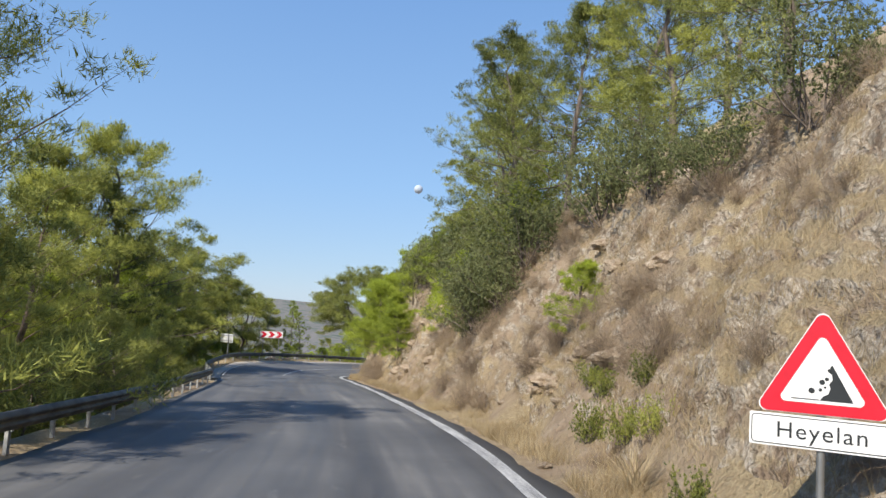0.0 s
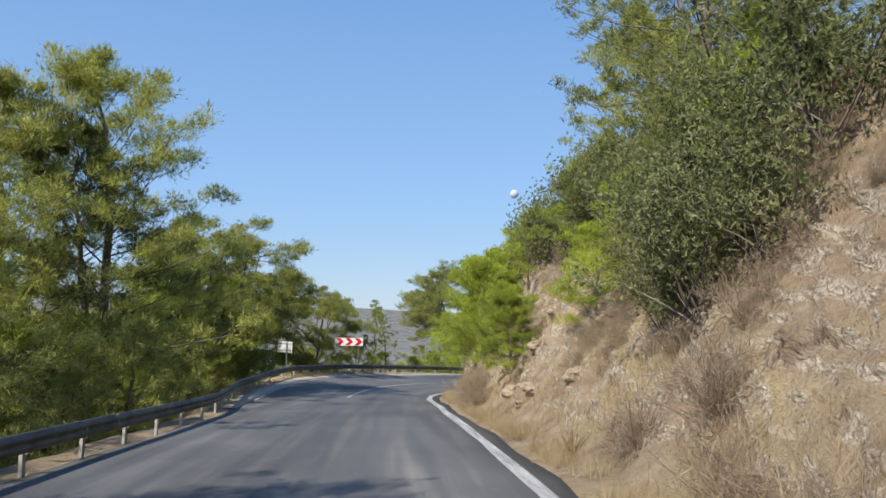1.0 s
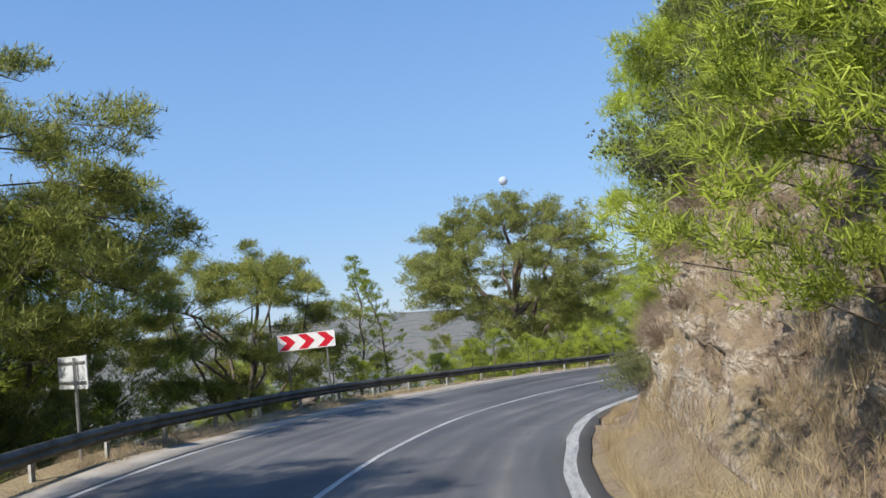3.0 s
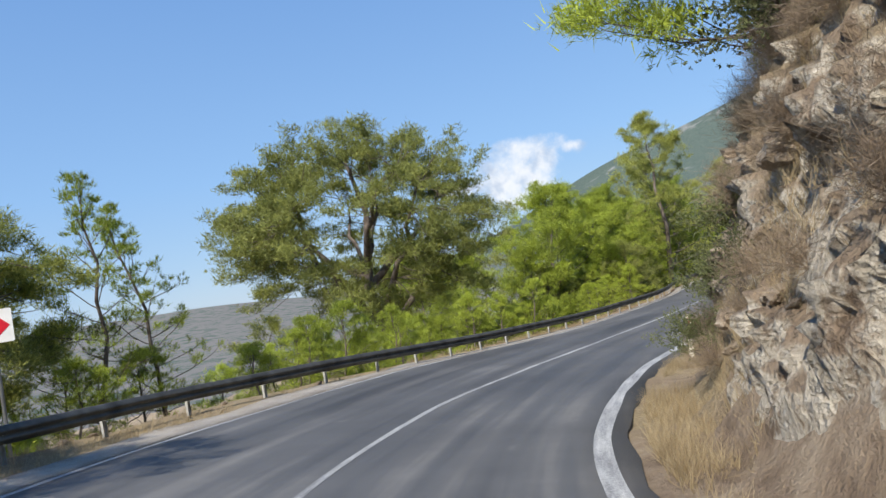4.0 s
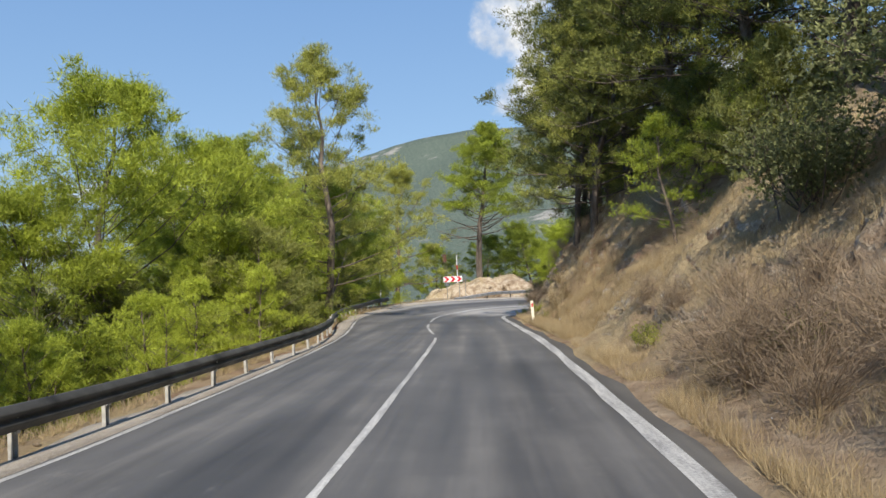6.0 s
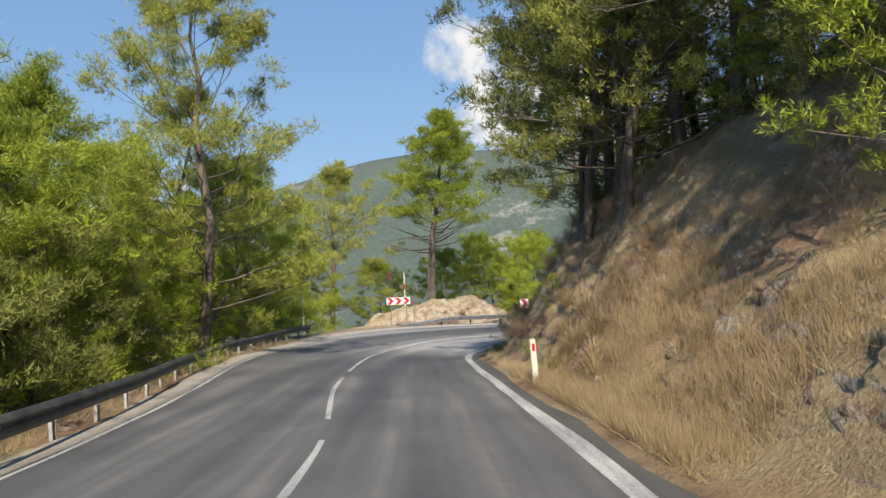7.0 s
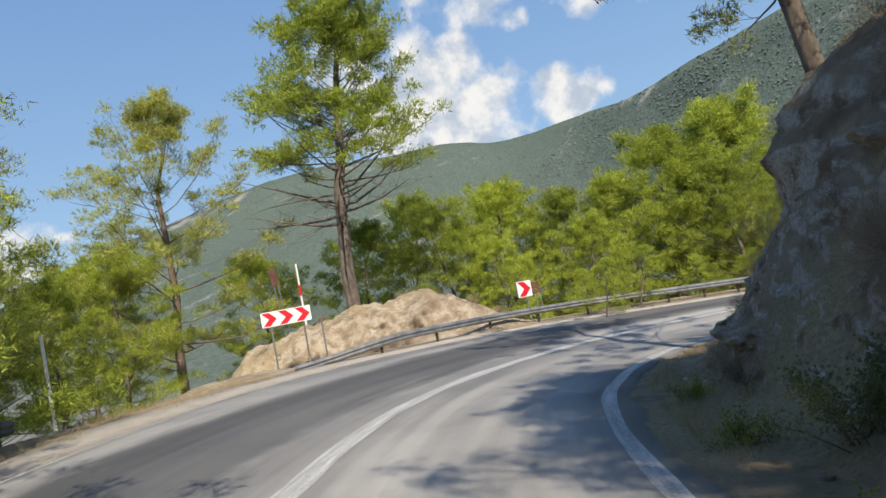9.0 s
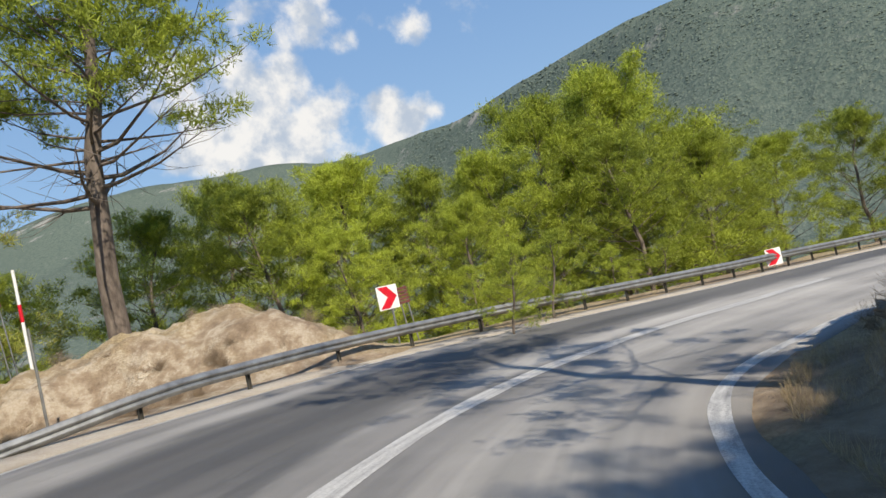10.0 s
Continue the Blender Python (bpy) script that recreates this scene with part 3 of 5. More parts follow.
def strip(name, ss, offs, lift, mat, parent=None, skirt=0.0):
    """A ribbon along the road: offs are functions of s across it."""
    rows, uv = [], []
    for o in offs:
        ov = o(ss) if callable(o) else np.full(len(ss), o)
        rows.append(on_road(ss, ov, lift))
        uv.append(np.c_[ss, ov])
    if skirt:
        for j, e in ((0, 0), (-1, -1)):
            low = rows[j].copy()
            low[:, 2] -= skirt
            rows.insert(0 if e == 0 else len(rows), low)
            uv.insert(0 if e == 0 else len(uv), uv[j])
    v, n, m = np.concatenate(rows), len(ss), len(rows)
    i = np.arange(n * m).reshape(m, n)
    f = np.stack([i[:-1, :-1], i[:-1, 1:], i[1:, 1:], i[1:, :-1]], -1).reshape(-1, 4)[:, ::-1]
    ob = new(name, mesh_from(name, v, f, mat, False, np.concatenate(uv)))
    if parent:
        ob.parent = parent
    return ob


def wobble(f, amp, seed):
    return lambda s: f(s) + amp * np.interp(s, np.arange(-70, 240, 1.6), np.random.RandomState(seed).rand(194) - 0.5)


def shifted(f, d):
    return lambda s: f(s) + d


def across(k):
    return lambda s: (RIGHT(s) - 0.42) * (1 - k) + (LEFT(s) + 0.18) * k


lanes = [wobble(shifted(RIGHT, -0.42), 0.22, 1)] + [across(k) for k in (0.12, 0.25, 0.4, 0.55, 0.7, 0.85, 0.95)] + [wobble(shifted(LEFT, 0.18), 0.2, 2)]
road = strip("road", np.arange(-58, S1 - 1, 0.5), lanes, 0.0, ASPHALT, skirt=0.18)
tagged(road, "narrow two-lane road of dark patched asphalt, worn grey further on", "road", kind="structure")
m1 = strip("edge_line", np.arange(-58, S1 - 1, 0.5), [wobble(shifted(RIGHT, -0.125), 0.06, 5), wobble(shifted(RIGHT, 0.125), 0.06, 6)], 0.004, PAINT)
tagged(m1, "worn white edge line along the hill side of the road", "road marking", kind="structure")
m2 = strip("edge_line", np.arange(44, S1 - 1, 0.5), [wobble(shifted(LEFT, -0.045), 0.05, 7), wobble(shifted(LEFT, 0.045), 0.05, 8)], 0.004, PAINT)
tagged(m2, "thin worn white edge line beside the guardrail", "road marking", kind="structure")
for a, b in [(-8, -5), (1, 4), (47.5, 112), (113.5, 122), (123.5, 138)]:
    c = strip("centre_line", np.arange(a, b, 0.5), [wobble(shifted(CENTRE, -0.055), 0.03, 9), wobble(shifted(CENTRE, 0.055), 0.03, 10)], 0.004, PAINT)
    tagged(c, "faded white centre line on the asphalt", "road marking", "centre line", "structure")

c = strip("centre_line", np.arange(137.5, 172, 0.5), [wobble(shifted(CENTRE, -0.2), 0.10, 11), wobble(shifted(CENTRE, 0.2), 0.10, 12)], 0.004, FADED)
tagged(c, "broad faded white band of the worn double centre marking", "road marking", "centre line", "structure")
SHOULDER_OUT = knots((40, 0.35), (52, 0.8), (75, 0.7), (90, 0.45), (115, 0.5), (135, 0.75), (147, 1.5), (157, 1.2), (175, 0.9), (230, 0.7))
gravel = strip("gravel_shoulder", np.arange(40, S1 - 1, 0.4), [shifted(LEFT, 0.1), lambda s: LEFT(s) + 0.15 + 0.5 * SHOULDER_OUT(s), wobble(lambda s: LEFT(s) + 0.15 + SHOULDER_OUT(s), 0.45, 13)], 0.022, GRAVEL, skirt=0.12)
tagged(gravel, "pale dusty gravel shoulder beside the guardrail", "road shoulder", kind="structure")


# ---- mountains ----
def build_mountain():
    el = knots((-180, 0.2), (-60, 0.3), (-16, 0.2), (-10, -0.1), (-4, -0.4), (1, 0.2), (5, 1.2), (7.3, 1.8), (10, 2.9), (17, 6.0), (25, 8.3), (31, 9.8), (36, 10.3), (43, 10.3), (48, 9.6), (54, 10.3), (58, 10.7), (63, 12.3), (66.5, 13.3), (70.5, 14.3), (77, 15.2), (90, 17), (110, 14), (140, 4), (180, 0.2))
    dist = knots((-180, 2600), (-8, 2600), (5, 2200), (17, 1700), (40, 1500), (52, 1250), (58, 1000), (64, 820), (77, 640), (110, 640), (180, 2600))
    az = np.radians(np.arange(-180, 180.01, 0.5))
    t = np.r_[np.linspace(0.16, 1.0, 30), np.linspace(1.04, 1.4, 8)]
    d, e = dist(np.degrees(az)), np.radians(el(np.degrees(az)))
    A, Tt = np.meshgrid(az, t)
    r = Tt * d[None]
    top = np.tan(e)[None] * d[None] - 4.0
    floor = -88.0
    u = np.clip((Tt - 0.16) / 0.84, 0, 1)
    rise = np.where(Tt <= 1, 0.75 * u ** 1.25 + 0.25 * u ** 3, 1 - (Tt - 1) * 1.2)
    x, y = 15 + r * np.sin(A), 95 + r * np.cos(A)
    nz = fractal(x, y, 260, 5) * 2 + fractal(x, y, 60, 3) * 0.5
    z = floor + (top - floor) * rise + nz * (0.05 * (top - floor)) * np.clip(u * 2, 0, 1) * (1 - 0.75 * (u > 0.93))
    n, m = len(az), len(t)
    i = np.arange(n * m).reshape(m, n)
    f = np.stack([i[:-1, :-1], i[:-1, 1:], i[1:, 1:], i[1:, :-1]], -1).reshape(-1, 4)[:, ::-1]
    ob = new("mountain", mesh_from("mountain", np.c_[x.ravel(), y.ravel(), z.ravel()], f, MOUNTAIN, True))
    tagged(ob, "wooded mountain in haze-tinted colours with pale rock outcrops beyond the valley", "mountain", kind="structure")
    # crowns of the far woods
    rng = np.random.RandomState(11)
    P = []
    while len(P) < 40000:
        a = rng.uniform(50, 92) if rng.rand() < 0.9 else rng.uniform(36, 50)
        b = rng.uniform(0.2, 1.0) ** 0.8
        q = (int(np.interp(b, t, np.arange(m))), int((a + 180) / 0.5))
        k1, k2 = rng.rand(), rng.rand()
        P.append([g[q] + (g[q[0] + 1, q[1]] - g[q]) * k1 + (g[q[0], q[1] + 1] - g[q]) * k2 for g in (x, y, z)])
    P = np.array(P)
    P = P[fractal(P[:, 0], P[:, 1], 120, 3) + 0.5 * fractal(P[:, 0], P[:, 1], 24, 2) + rng.uniform(-0.35, 0.35, len(P)) > 0.0]
    cone = np.array([(1, 0, 0), (0.3, 0.95, 0.05), (-0.8, 0.6, 0), (-0.8, -0.6, 0.05), (0.3, -0.95, 0), (0.15, 0.1, 1.25), (0.6, 0.3, 0.75), (-0.5, 0.4, 0.8), (-0.1, -0.6, 0.7)])
    tri = np.array([(0, 1, 6), (1, 7, 6), (1, 2, 7), (2, 3, 7), (3, 8, 7), (3, 4, 8), (4, 0, 8), (0, 6, 8), (6, 7, 5), (7, 8, 5), (8, 6, 5)])
    size = 0.8 * (0.6 + 1.5 * rng.rand(len(P)) ** 2) * np.clip(np.hypot(P[:, 0] - 15, P[:, 1] - 95) / 500, 0.55, 1.6)
    ang = rng.uniform(0, 6.28, len(P))
    c, s_ = np.cos(ang)[:, None], np.sin(ang)[:, None]
    jit = rng.uniform(0.75, 1.25, (len(P), 9, 3))
    v = cone[None] * jit
    v = np.stack([v[..., 0] * c - v[..., 1] * s_, v[..., 0] * s_ + v[..., 1] * c, v[..., 2] * 0.6], -1) * size[:, None, None] + P[:, None] - np.array([0, 0, 0.6])
    f = tri[None] + (np.arange(len(P)) * 9)[:, None, None]
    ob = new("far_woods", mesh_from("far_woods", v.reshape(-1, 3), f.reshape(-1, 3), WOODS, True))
    tagged(ob, "haze-tinted green pine crowns covering the far mountain slope", "forest", kind="stuff")


build_mountain()


# ---- guardrails ----
def post_mesh(mat, height):
    bm = bmesh.new()
    t = 0.006
    box(bm, (0.055, t, height), (0, 0.05, height / 2))
    box(bm, (0.055, t, height), (0, -0.05, height / 2))
    box(bm, (t, 0.1, height), (0.0265, 0, height / 2))
    box(bm, (0.05, 0.05, 0.24), (-0.05, 0, height - 0.16))
    me = bpy.data.meshes.new("post")
    bm.to_mesh(me)
    bm.free()
    me.materials.append(mat)
    return me


W_PROFILE = [(0.0, 0.310), (0.020, 0.300), (0.030, 0.272), (0.078, 0.236), (0.083, 0.205), (0.030, 0.172), (0.024, 0.155), (0.030, 0.138), (0.083, 0.105), (0.078, 0.074), (0.030, 0.038), (0.020, 0.010), (0.0, 0.0)]


def beam(s0, s1, line, top, mat, parent):
    """One rail section; its corrugated face looks to the carriageway."""
    ss = np.linspace(s0, s1, max(3, int((s1 - s0) / 0.5) + 1))
    o, hs = line(ss), top(ss)
    verts, n = [], len(ss)
    for back in (0.0, 0.005):
        for d, z in W_PROFILE:
            p = on_road(ss, o - d + back)
            p[:, 2] += hs - 0.31 + z
            verts.append(p)
    k = len(W_PROFILE)
    order = list(range(k)) + list(range(2 * k - 1, k - 1, -1))
    v = np.concatenate([verts[i] for i in order])
    i = np.arange(2 * k * n).reshape(2 * k, n)
    j = np.roll(i, -1, axis=0)
    f = np.stack([i[:, :-1], i[:, 1:], j[:, 1:], j[:, :-1]], -1).reshape(-1, 4)
    return child(new("beam", mesh_from("beam", v, f, mat, True)), parent)


def guardrail(s0, s1, line, top, mat, post_mat, label):
    rail = empty("guardrail", Matrix.Identity(4), label, "guardrail")
    rng = random.Random(int(s0 + 200))
    a = s0
    while a < s1 - 0.1:
        b = min(a + 4.0, s1)
        beam(a, b + (0.12 if b < s1 else 0), line, top, mat, rail)
        a = b
    me = post_mesh(post_mat, 1.07)
    a = s0 + 0.4
    while a < s1:
        h = float(top(a))
        if h > 0.3:
            p = on_road(a, float(line(a)) + 0.075)
            ob = child(new("post", me), rail)
            ob.matrix_world = pose(p[0], p[1], p[2] + h - 1.12, rng.uniform(-2, 2), rng.uniform(-2, 2), math.degrees(heading(a)) + 90)
        a += 2.0
    return rail


guardrail(-40, 144.0, RAIL, knots((-60, 0.64), (144, 0.64)), RAIL_DARK, ZINC, "long weathered steel guardrail along the drop, darkened for its shaded face")
guardrail(151.0, 205, RAIL_2, knots((150, 0.12), (151, 0.18), (154.5, 0.68), (160, 0.72), (230, 0.72)), STEEL, RAIL_DARK, "galvanised steel guardrail with a lowered end round the bend")


# ---- signs ----
def panel_frame(a, b, base_z):
    """Pose at the foot of a panel whose upper edge runs from a to b, as seen from in front."""
    a, b = Vector(a), Vector(b)
    x = (b - a).normalized()
    x.z = 0
    x.normalize()
    y = Vector((0, 0, 1)).cross(x)
    mid = (a + b) / 2
    return Matrix(((x.x, y.x, 0, mid.x), (x.y, y.y, 0, mid.y), (x.z, y.z, 1, base_z), (0, 0, 0, 1)))


def rounded_plate(w, h, r, z0=0.0, n=5):
    pts = []
    for cx, cz, a0 in ((w / 2 - r, h / 2 - r, 0), (-w / 2 + r, h / 2 - r, 90), (-w / 2 + r, -h / 2 + r, 180), (w / 2 - r, -h / 2 + r, 270)):
        for i in range(n):
            a = radians(a0 + 90 * i / (n - 1))
            pts.append((cx + r * math.cos(a), cz + r * math.sin(a) + z0))
    return pts[::-1]


def chevron_sign(a, b, height, count, base_z, red, label, posts):
    m = panel_frame(a, b, base_z)
    w = (Vector(b) - Vector(a)).length
    zc = (a[2] + b[2]) / 2 - height / 2 - base_z
    sign = empty("chevron_sign", m, label, "road sign", "chevron signs")
    bm = bmesh.new()
    outline(bm, rounded_plate(w, height, 0.03, zc), 0.02)
    panel = part("panel", bm, WHITE, sign)
    cell = w / count
    for i in range(count):
        x0 = -w / 2 + cell * i + cell * 0.06
        arm, th = cell * 0.42, cell * 0.46
        hh = height / 2 - 0.03
        pts = [(x0, zc + hh), (x0 + th, zc + hh), (x0 + th + arm, zc), (x0 + th, zc - hh), (x0, zc - hh), (x0 + arm, zc)]
        bm = bmesh.new()
        outline(bm, pts, 0.004)
        bmesh.ops.translate(bm, vec=(0, -0.0045, 0), verts=bm.verts)
        part("chevron", bm, red, panel, "red arrowhead")
    for x in posts:
        bm = bmesh.new()
        rod(bm, (x, 0.05, -0.4), (x, 0.05, zc + height / 2 - 0.05), 0.035)
        part("post", bm, STEEL, sign, "grey steel post")
        bm = bmesh.new()
        box(bm, (0.12, 0.03, 0.04), (x, 0.035, zc), 0.004)
        part("bracket", bm, STEEL, sign)
    return sign


def gz(x, y):
    return float(ground_height(np.array([x]), np.array([y]))[0])


chevron_sign((-17.46, 71.12, -1.10), (-15.34, 71.68, -1.10), 0.62, 3, gz(-16.4, 71.4), RED, "white board with three dark red chevrons behind the guardrail", (-0.75, 0.75))
chevron_sign((38.65, 145.2, -5.1), (40.2, 144.2, -5.0), 0.56, 3, gz(39.4, 144.7), RED, "white board with three bright red chevrons in front of the mound", (-0.6, 0.6))
chevron_sign((50.75, 143.25, -5.78), (51.45, 143.0, -5.78), 0.74, 1, gz(51.1, 143.1), RED, "square white board with one red chevron on a leaning post", (0.1,))
chevron_sign((67.75, 135.45, -7.86), (68.25, 134.9, -7.86), 0.74, 1, gz(68, 135.1), RED, "square white board with one red chevron beyond the guardrail", (0.05,))


def warning_sign():
    m = pose(3.10, 6.0, gz(3.10, 6.0), 0, 0.5, -25)
    z0 = 1.375 - m.translation.z
    sign = empty("warning_sign", m, "red-bordered triangular rockfall warning sign with a name plate", "road sign")
    s, r = 1.0, 0.058
    hgt = s * math.sqrt(3) / 2

    def tri(side, rad, dz):
        h = side * math.sqrt(3) / 2
        cs = [(-side / 2, 0), (side / 2, 0), (0, h)]
        pts = []
        for i, (cx, cz) in enumerate(cs):
            c = Vector((0, h / 3))
            v = Vector((cx, cz))
            cc = v + (c - v).normalized() * rad * 2
            a0 = math.degrees(math.atan2(v.y - c.y, v.x - c.x))
            for k in range(-3, 4):
                a = radians(a0 + 20 * k)
                pts.append((cc.x + rad * math.cos(a), cc.y + rad * math.sin(a) + dz))
        return pts[::-1]
    bm = bmesh.new()
    outline(bm, tri(s + 0.02, r, z0 - 0.005), 0.012)
    back = part("panel", bm, WHITE, sign)
    for nm, side, dz, y, mat, lb in (("border", s, 0.0, -0.004, RED, "red border"), ("face", s * 0.66, 0.088, -0.008, WHITE, "white face")):
        bm = bmesh.new()
        outline(bm, tri(side, r * side / s, z0 + dz), 0.004)
        bmesh.ops.translate(bm, vec=(0, y, 0), verts=bm.verts)
        part(nm, bm, mat, back, lb)
    bm = bmesh.new()
    prof = [(0.225, 0.115), (-0.015, 0.115), (0.01, 0.15), (0.045, 0.17), (0.06, 0.215), (0.05, 0.25), (0.075, 0.285), (0.07, 0.33), (0.05, 0.345), (0.06, 0.395), (0.075, 0.40)]
    outline(bm, [(x, z + z0) for x, z in prof], 0.003)
    bmesh.ops.translate(bm, vec=(0, -0.0115, 0), verts=bm.verts)
    part("cliff_symbol", bm, BLACK, back, "black cliff silhouette")
    for x, z, q in ((-0.075, 0.19, 0.024), (0.0, 0.262, 0.022), (-0.012, 0.2, 0.014), (0.022, 0.222, 0.01), (0.035, 0.29, 0.016), (0.05, 0.36, 0.013)):
        bm = bmesh.new()
        outline(bm, [(x + q * math.cos(-a * 0.7854), z + z0 + q * math.sin(-a * 0.7854)) for a in range(8)], 0.003)
        bmesh.ops.translate(bm, vec=(0, -0.0115, 0), verts=bm.verts)
        part("stone_symbol", bm, BLACK, back)
    bm = bmesh.new()
    outline(bm, [(-0.225, 0.115 + z0), (-0.225, 0.122 + z0), (-0.02, 0.122 + z0), (-0.02, 0.115 + z0)], 0.003)
    bmesh.ops.translate(bm, vec=(0, -0.0115, 0), verts=bm.verts)
    part("ground_symbol", bm, BLACK, back)
    w, h = 1.07, 0.265
    zc = z0 - 0.155
    bm = bmesh.new()
    outline(bm, rounded_plate(w, h, 0.015, zc), 0.012)
    plate = part("name_plate", bm, WHITE, sign, "white plate with black rim")
    bm = bmesh.new()
    outline(bm, rounded_plate(w - 0.03, h - 0.03, 0.03, zc), 0.003)
    bmesh.ops.translate(bm, vec=(0, -0.004, 0), verts=bm.verts)
    part("rim", bm, BLACK, plate, "black rim line")
    bm = bmesh.new()
    outline(bm, rounded_plate(w - 0.046, h - 0.046, 0.024, zc), 0.003)
    bmesh.ops.translate(bm, vec=(0, -0.008, 0), verts=bm.verts)
    part("field", bm, WHITE, plate)
    cu = bpy.data.curves.new("lettering", "FONT")
    cu.body, cu.size, cu.align_x, cu.align_y, cu.extrude, cu.space_character = "Heyelan", 0.185, "CENTER", "CENTER", 0.001, 1.12
    tmp = new("lettering", cu)
    bpy.context.view_layer.update()
    me = bpy.data.meshes.new_from_object(tmp)
    bpy.data.objects.remove(tmp)
    me.materials.clear()
    me.materials.append(BLACK)
    ob = child(new("lettering", me), plate)
    ob.matrix_local = pose(0, -0.0105, zc, 90, 0, 0)
    tagged(ob, label="black letters")
    bm = bmesh.new()
    rod(bm, (0, 0.05, -0.4), (0, 0.05, z0 + hgt * 0.7), 0.032, sides=14)
    part("post", bm, STEEL, sign, "grey steel tube")
    for z in (z0 + 0.12, z0 + 0.45, zc):
        bm = bmesh.new()
        box(bm, (0.14, 0.035, 0.035), (0, 0.033, z), 0.004)
        part("clamp", bm, STEEL, sign)


warning_sign()


def delineator(x, y, base, turn, lean):
    m = pose(x, y, base, 0, lean, turn)
    d = empty("delineator_post", m, "white plastic roadside marker post with a red reflector", "marker post", "delineators")
    bm = bmesh.new()
    box(bm, (0.115, 0.05, 1.25), (0, 0, 0.375), 0.012)
    for v in bm.verts:
        if v.co.z > 0.95:
            v.co.z -= 0.10 * (v.co.y + 0.025)
    post = part("post", bm, CREAM, d)
    bm = bmesh.new()
    box(bm, (0.065, 0.008, 0.155), (0.005, -0.027, 0.82), 0.003)
    part("reflector", bm, RED, post, "red reflector")


delineator(-0.5, 77.0, -4.98, -18, 4.0)
delineator(19.95, 107.9, -6.34, -36, -2.5)


def sign_from_behind():
    m = panel_frame((-17.45, 58.35, -0.85), (-16.15, 57.45, -0.85), gz(-16.8, 57.9))
    sign = empty("direction_sign", m, "pale grey rectangular sign on one post seen from its back", "road sign")
    zc = -0.85 - 0.33 - m.translation.z
    bm = bmesh.new()
    outline(bm, rounded_plate(1.5, 0.66, 0.04, zc), 0.02)
    p = part("panel", bm, GREY, sign)
    for z in (zc - 0.2, zc + 0.2):
        bm = bmesh.new()
        box(bm, (1.4, 0.025, 0.05), (0, -0.014, z), 0.003)
        part("stiffener", bm, STEEL, p)
    bm = bmesh.new()
    rod(bm, (0.3, -0.06, -0.5), (0.3, -0.06, zc + 0.3), 0.035)
    part("post", bm, STEEL, sign)


sign_from_behind()


def marker_pole(x, y, top, label, bands, mat, r=0.04, lean=(0, 0)):
    base = gz(x, y)
    p = empty("marker_pole", pose(x, y, base, lean[0], lean[1], 0), label, "pole")
    h = top - base
    bm = bmesh.new()
    rod(bm, (0, 0, -0.4), (0, 0, h), r, r * 0.92)
    pole = part("pole", bm, mat, p)
    for a, b in bands:
        bm = bmesh.new()
        rod(bm, (0, 0, a * h), (0, 0, b * h), r + 0.004)
        part("band", bm, RED, pole, "red band")


marker_pole(44.3, 151.4, -2.95, "white and red snow pole standing on the mound", [(0.55, 0.7)], WHITE, 0.05)
marker_pole(42.0, 146.4, -4.95, "bare grey steel pole beside the mound", [], STEEL, 0.035)
marker_pole(31.0, 143.9, -4.5, "tall pale post at the end of the guardrail", [], WHITE, 0.05)


def slat_board(x, y, top, n, turn, label):
    base = gz(x, y)
    b = empty("slatted_board", pose(x, y, base, 0, -4, turn), label, "sign board")
    h = top - base
    for i in range(2):
        bm = bmesh.new()
        rod(bm, (-0.12 + 0.24 * i, 0.03, -0.4), (-0.12 + 0.24 * i, 0.03, h), 0.025)
        part("post", bm, STEEL, b)
    for i in range(n):
        bm = bmesh.new()
        box(bm, (0.42, 0.02, 0.085), (0, 0, h - 0.08 - 0.115 * i), 0.005)
        part("slat", bm, BROWN, b, "brown slat")


slat_board(52.6, 143.6, -5.9, 5, -60, "narrow brown slatted board on two posts beyond the rail")
slat_board(46.0, 156.0, -2.7, 8, -40, "brown slatted board standing behind the mound")


def crumpled(name, x, y, size, mat, seed, label, category):
    rng = random.Random(seed)
    bm = bmesh.new()
    bmesh.ops.create_icosphere(bm, subdivisions=3, radius=1)
    for v in bm.verts:
        k = 1 + 0.55 * noise.noise(v.co * 1.7 + Vector((seed, 0, 0))) + 0.3 * noise.noise(v.co * 5 + Vector((0, seed, 0)))
        v.co = Vector((v.co.x * size[0], v.co.y * size[1], max(v.co.z, -0.25) * size[2])) * k
    me = bpy.data.meshes.new(name)
    bm.to_mesh(me)
    bm.free()
    me.materials.append(mat)
    ob = new(name, me)
    ob.matrix_world = pose(x, y, gz(x, y) + size[2] * 0.1, 0, 0, rng.uniform(0, 360))
    return tagged(ob, label, category)


crumpled("cloth", 0.0, 76.85, (0.26, 0.16, 0.13), PURPLE, 3, "crumpled purple cloth lying on the dry verge", "cloth")
q = on_road(95.6, -3.6)
crumpled("plastic_bag", q[0], q[1], (0.12, 0.08, 0.07), LITTER, 5, "white scrap of plastic lying in dry grass", "litter")
q = on_road(115.2, -3.3)
crumpled("plastic_bag", q[0], q[1], (0.11, 0.07, 0.09), LITTER, 8, "white plastic bag lying on the verge", "litter")
for s, o, k in [(146.2, -3.3, 0.7), (147.5, -3.9, 0.5), (148.8, -3.5, 0.6), (145.0, -4.2, 0.5)]:
    q = on_road(s, o)
    crumpled("scrap", q[0], q[1], (0.12 * k, 0.08 * k, 0.07 * k), LITTER, int(s * 10), "small pale scrap of litter on the shaded verge", "litter")
q = on_road(74.6, -2.7)
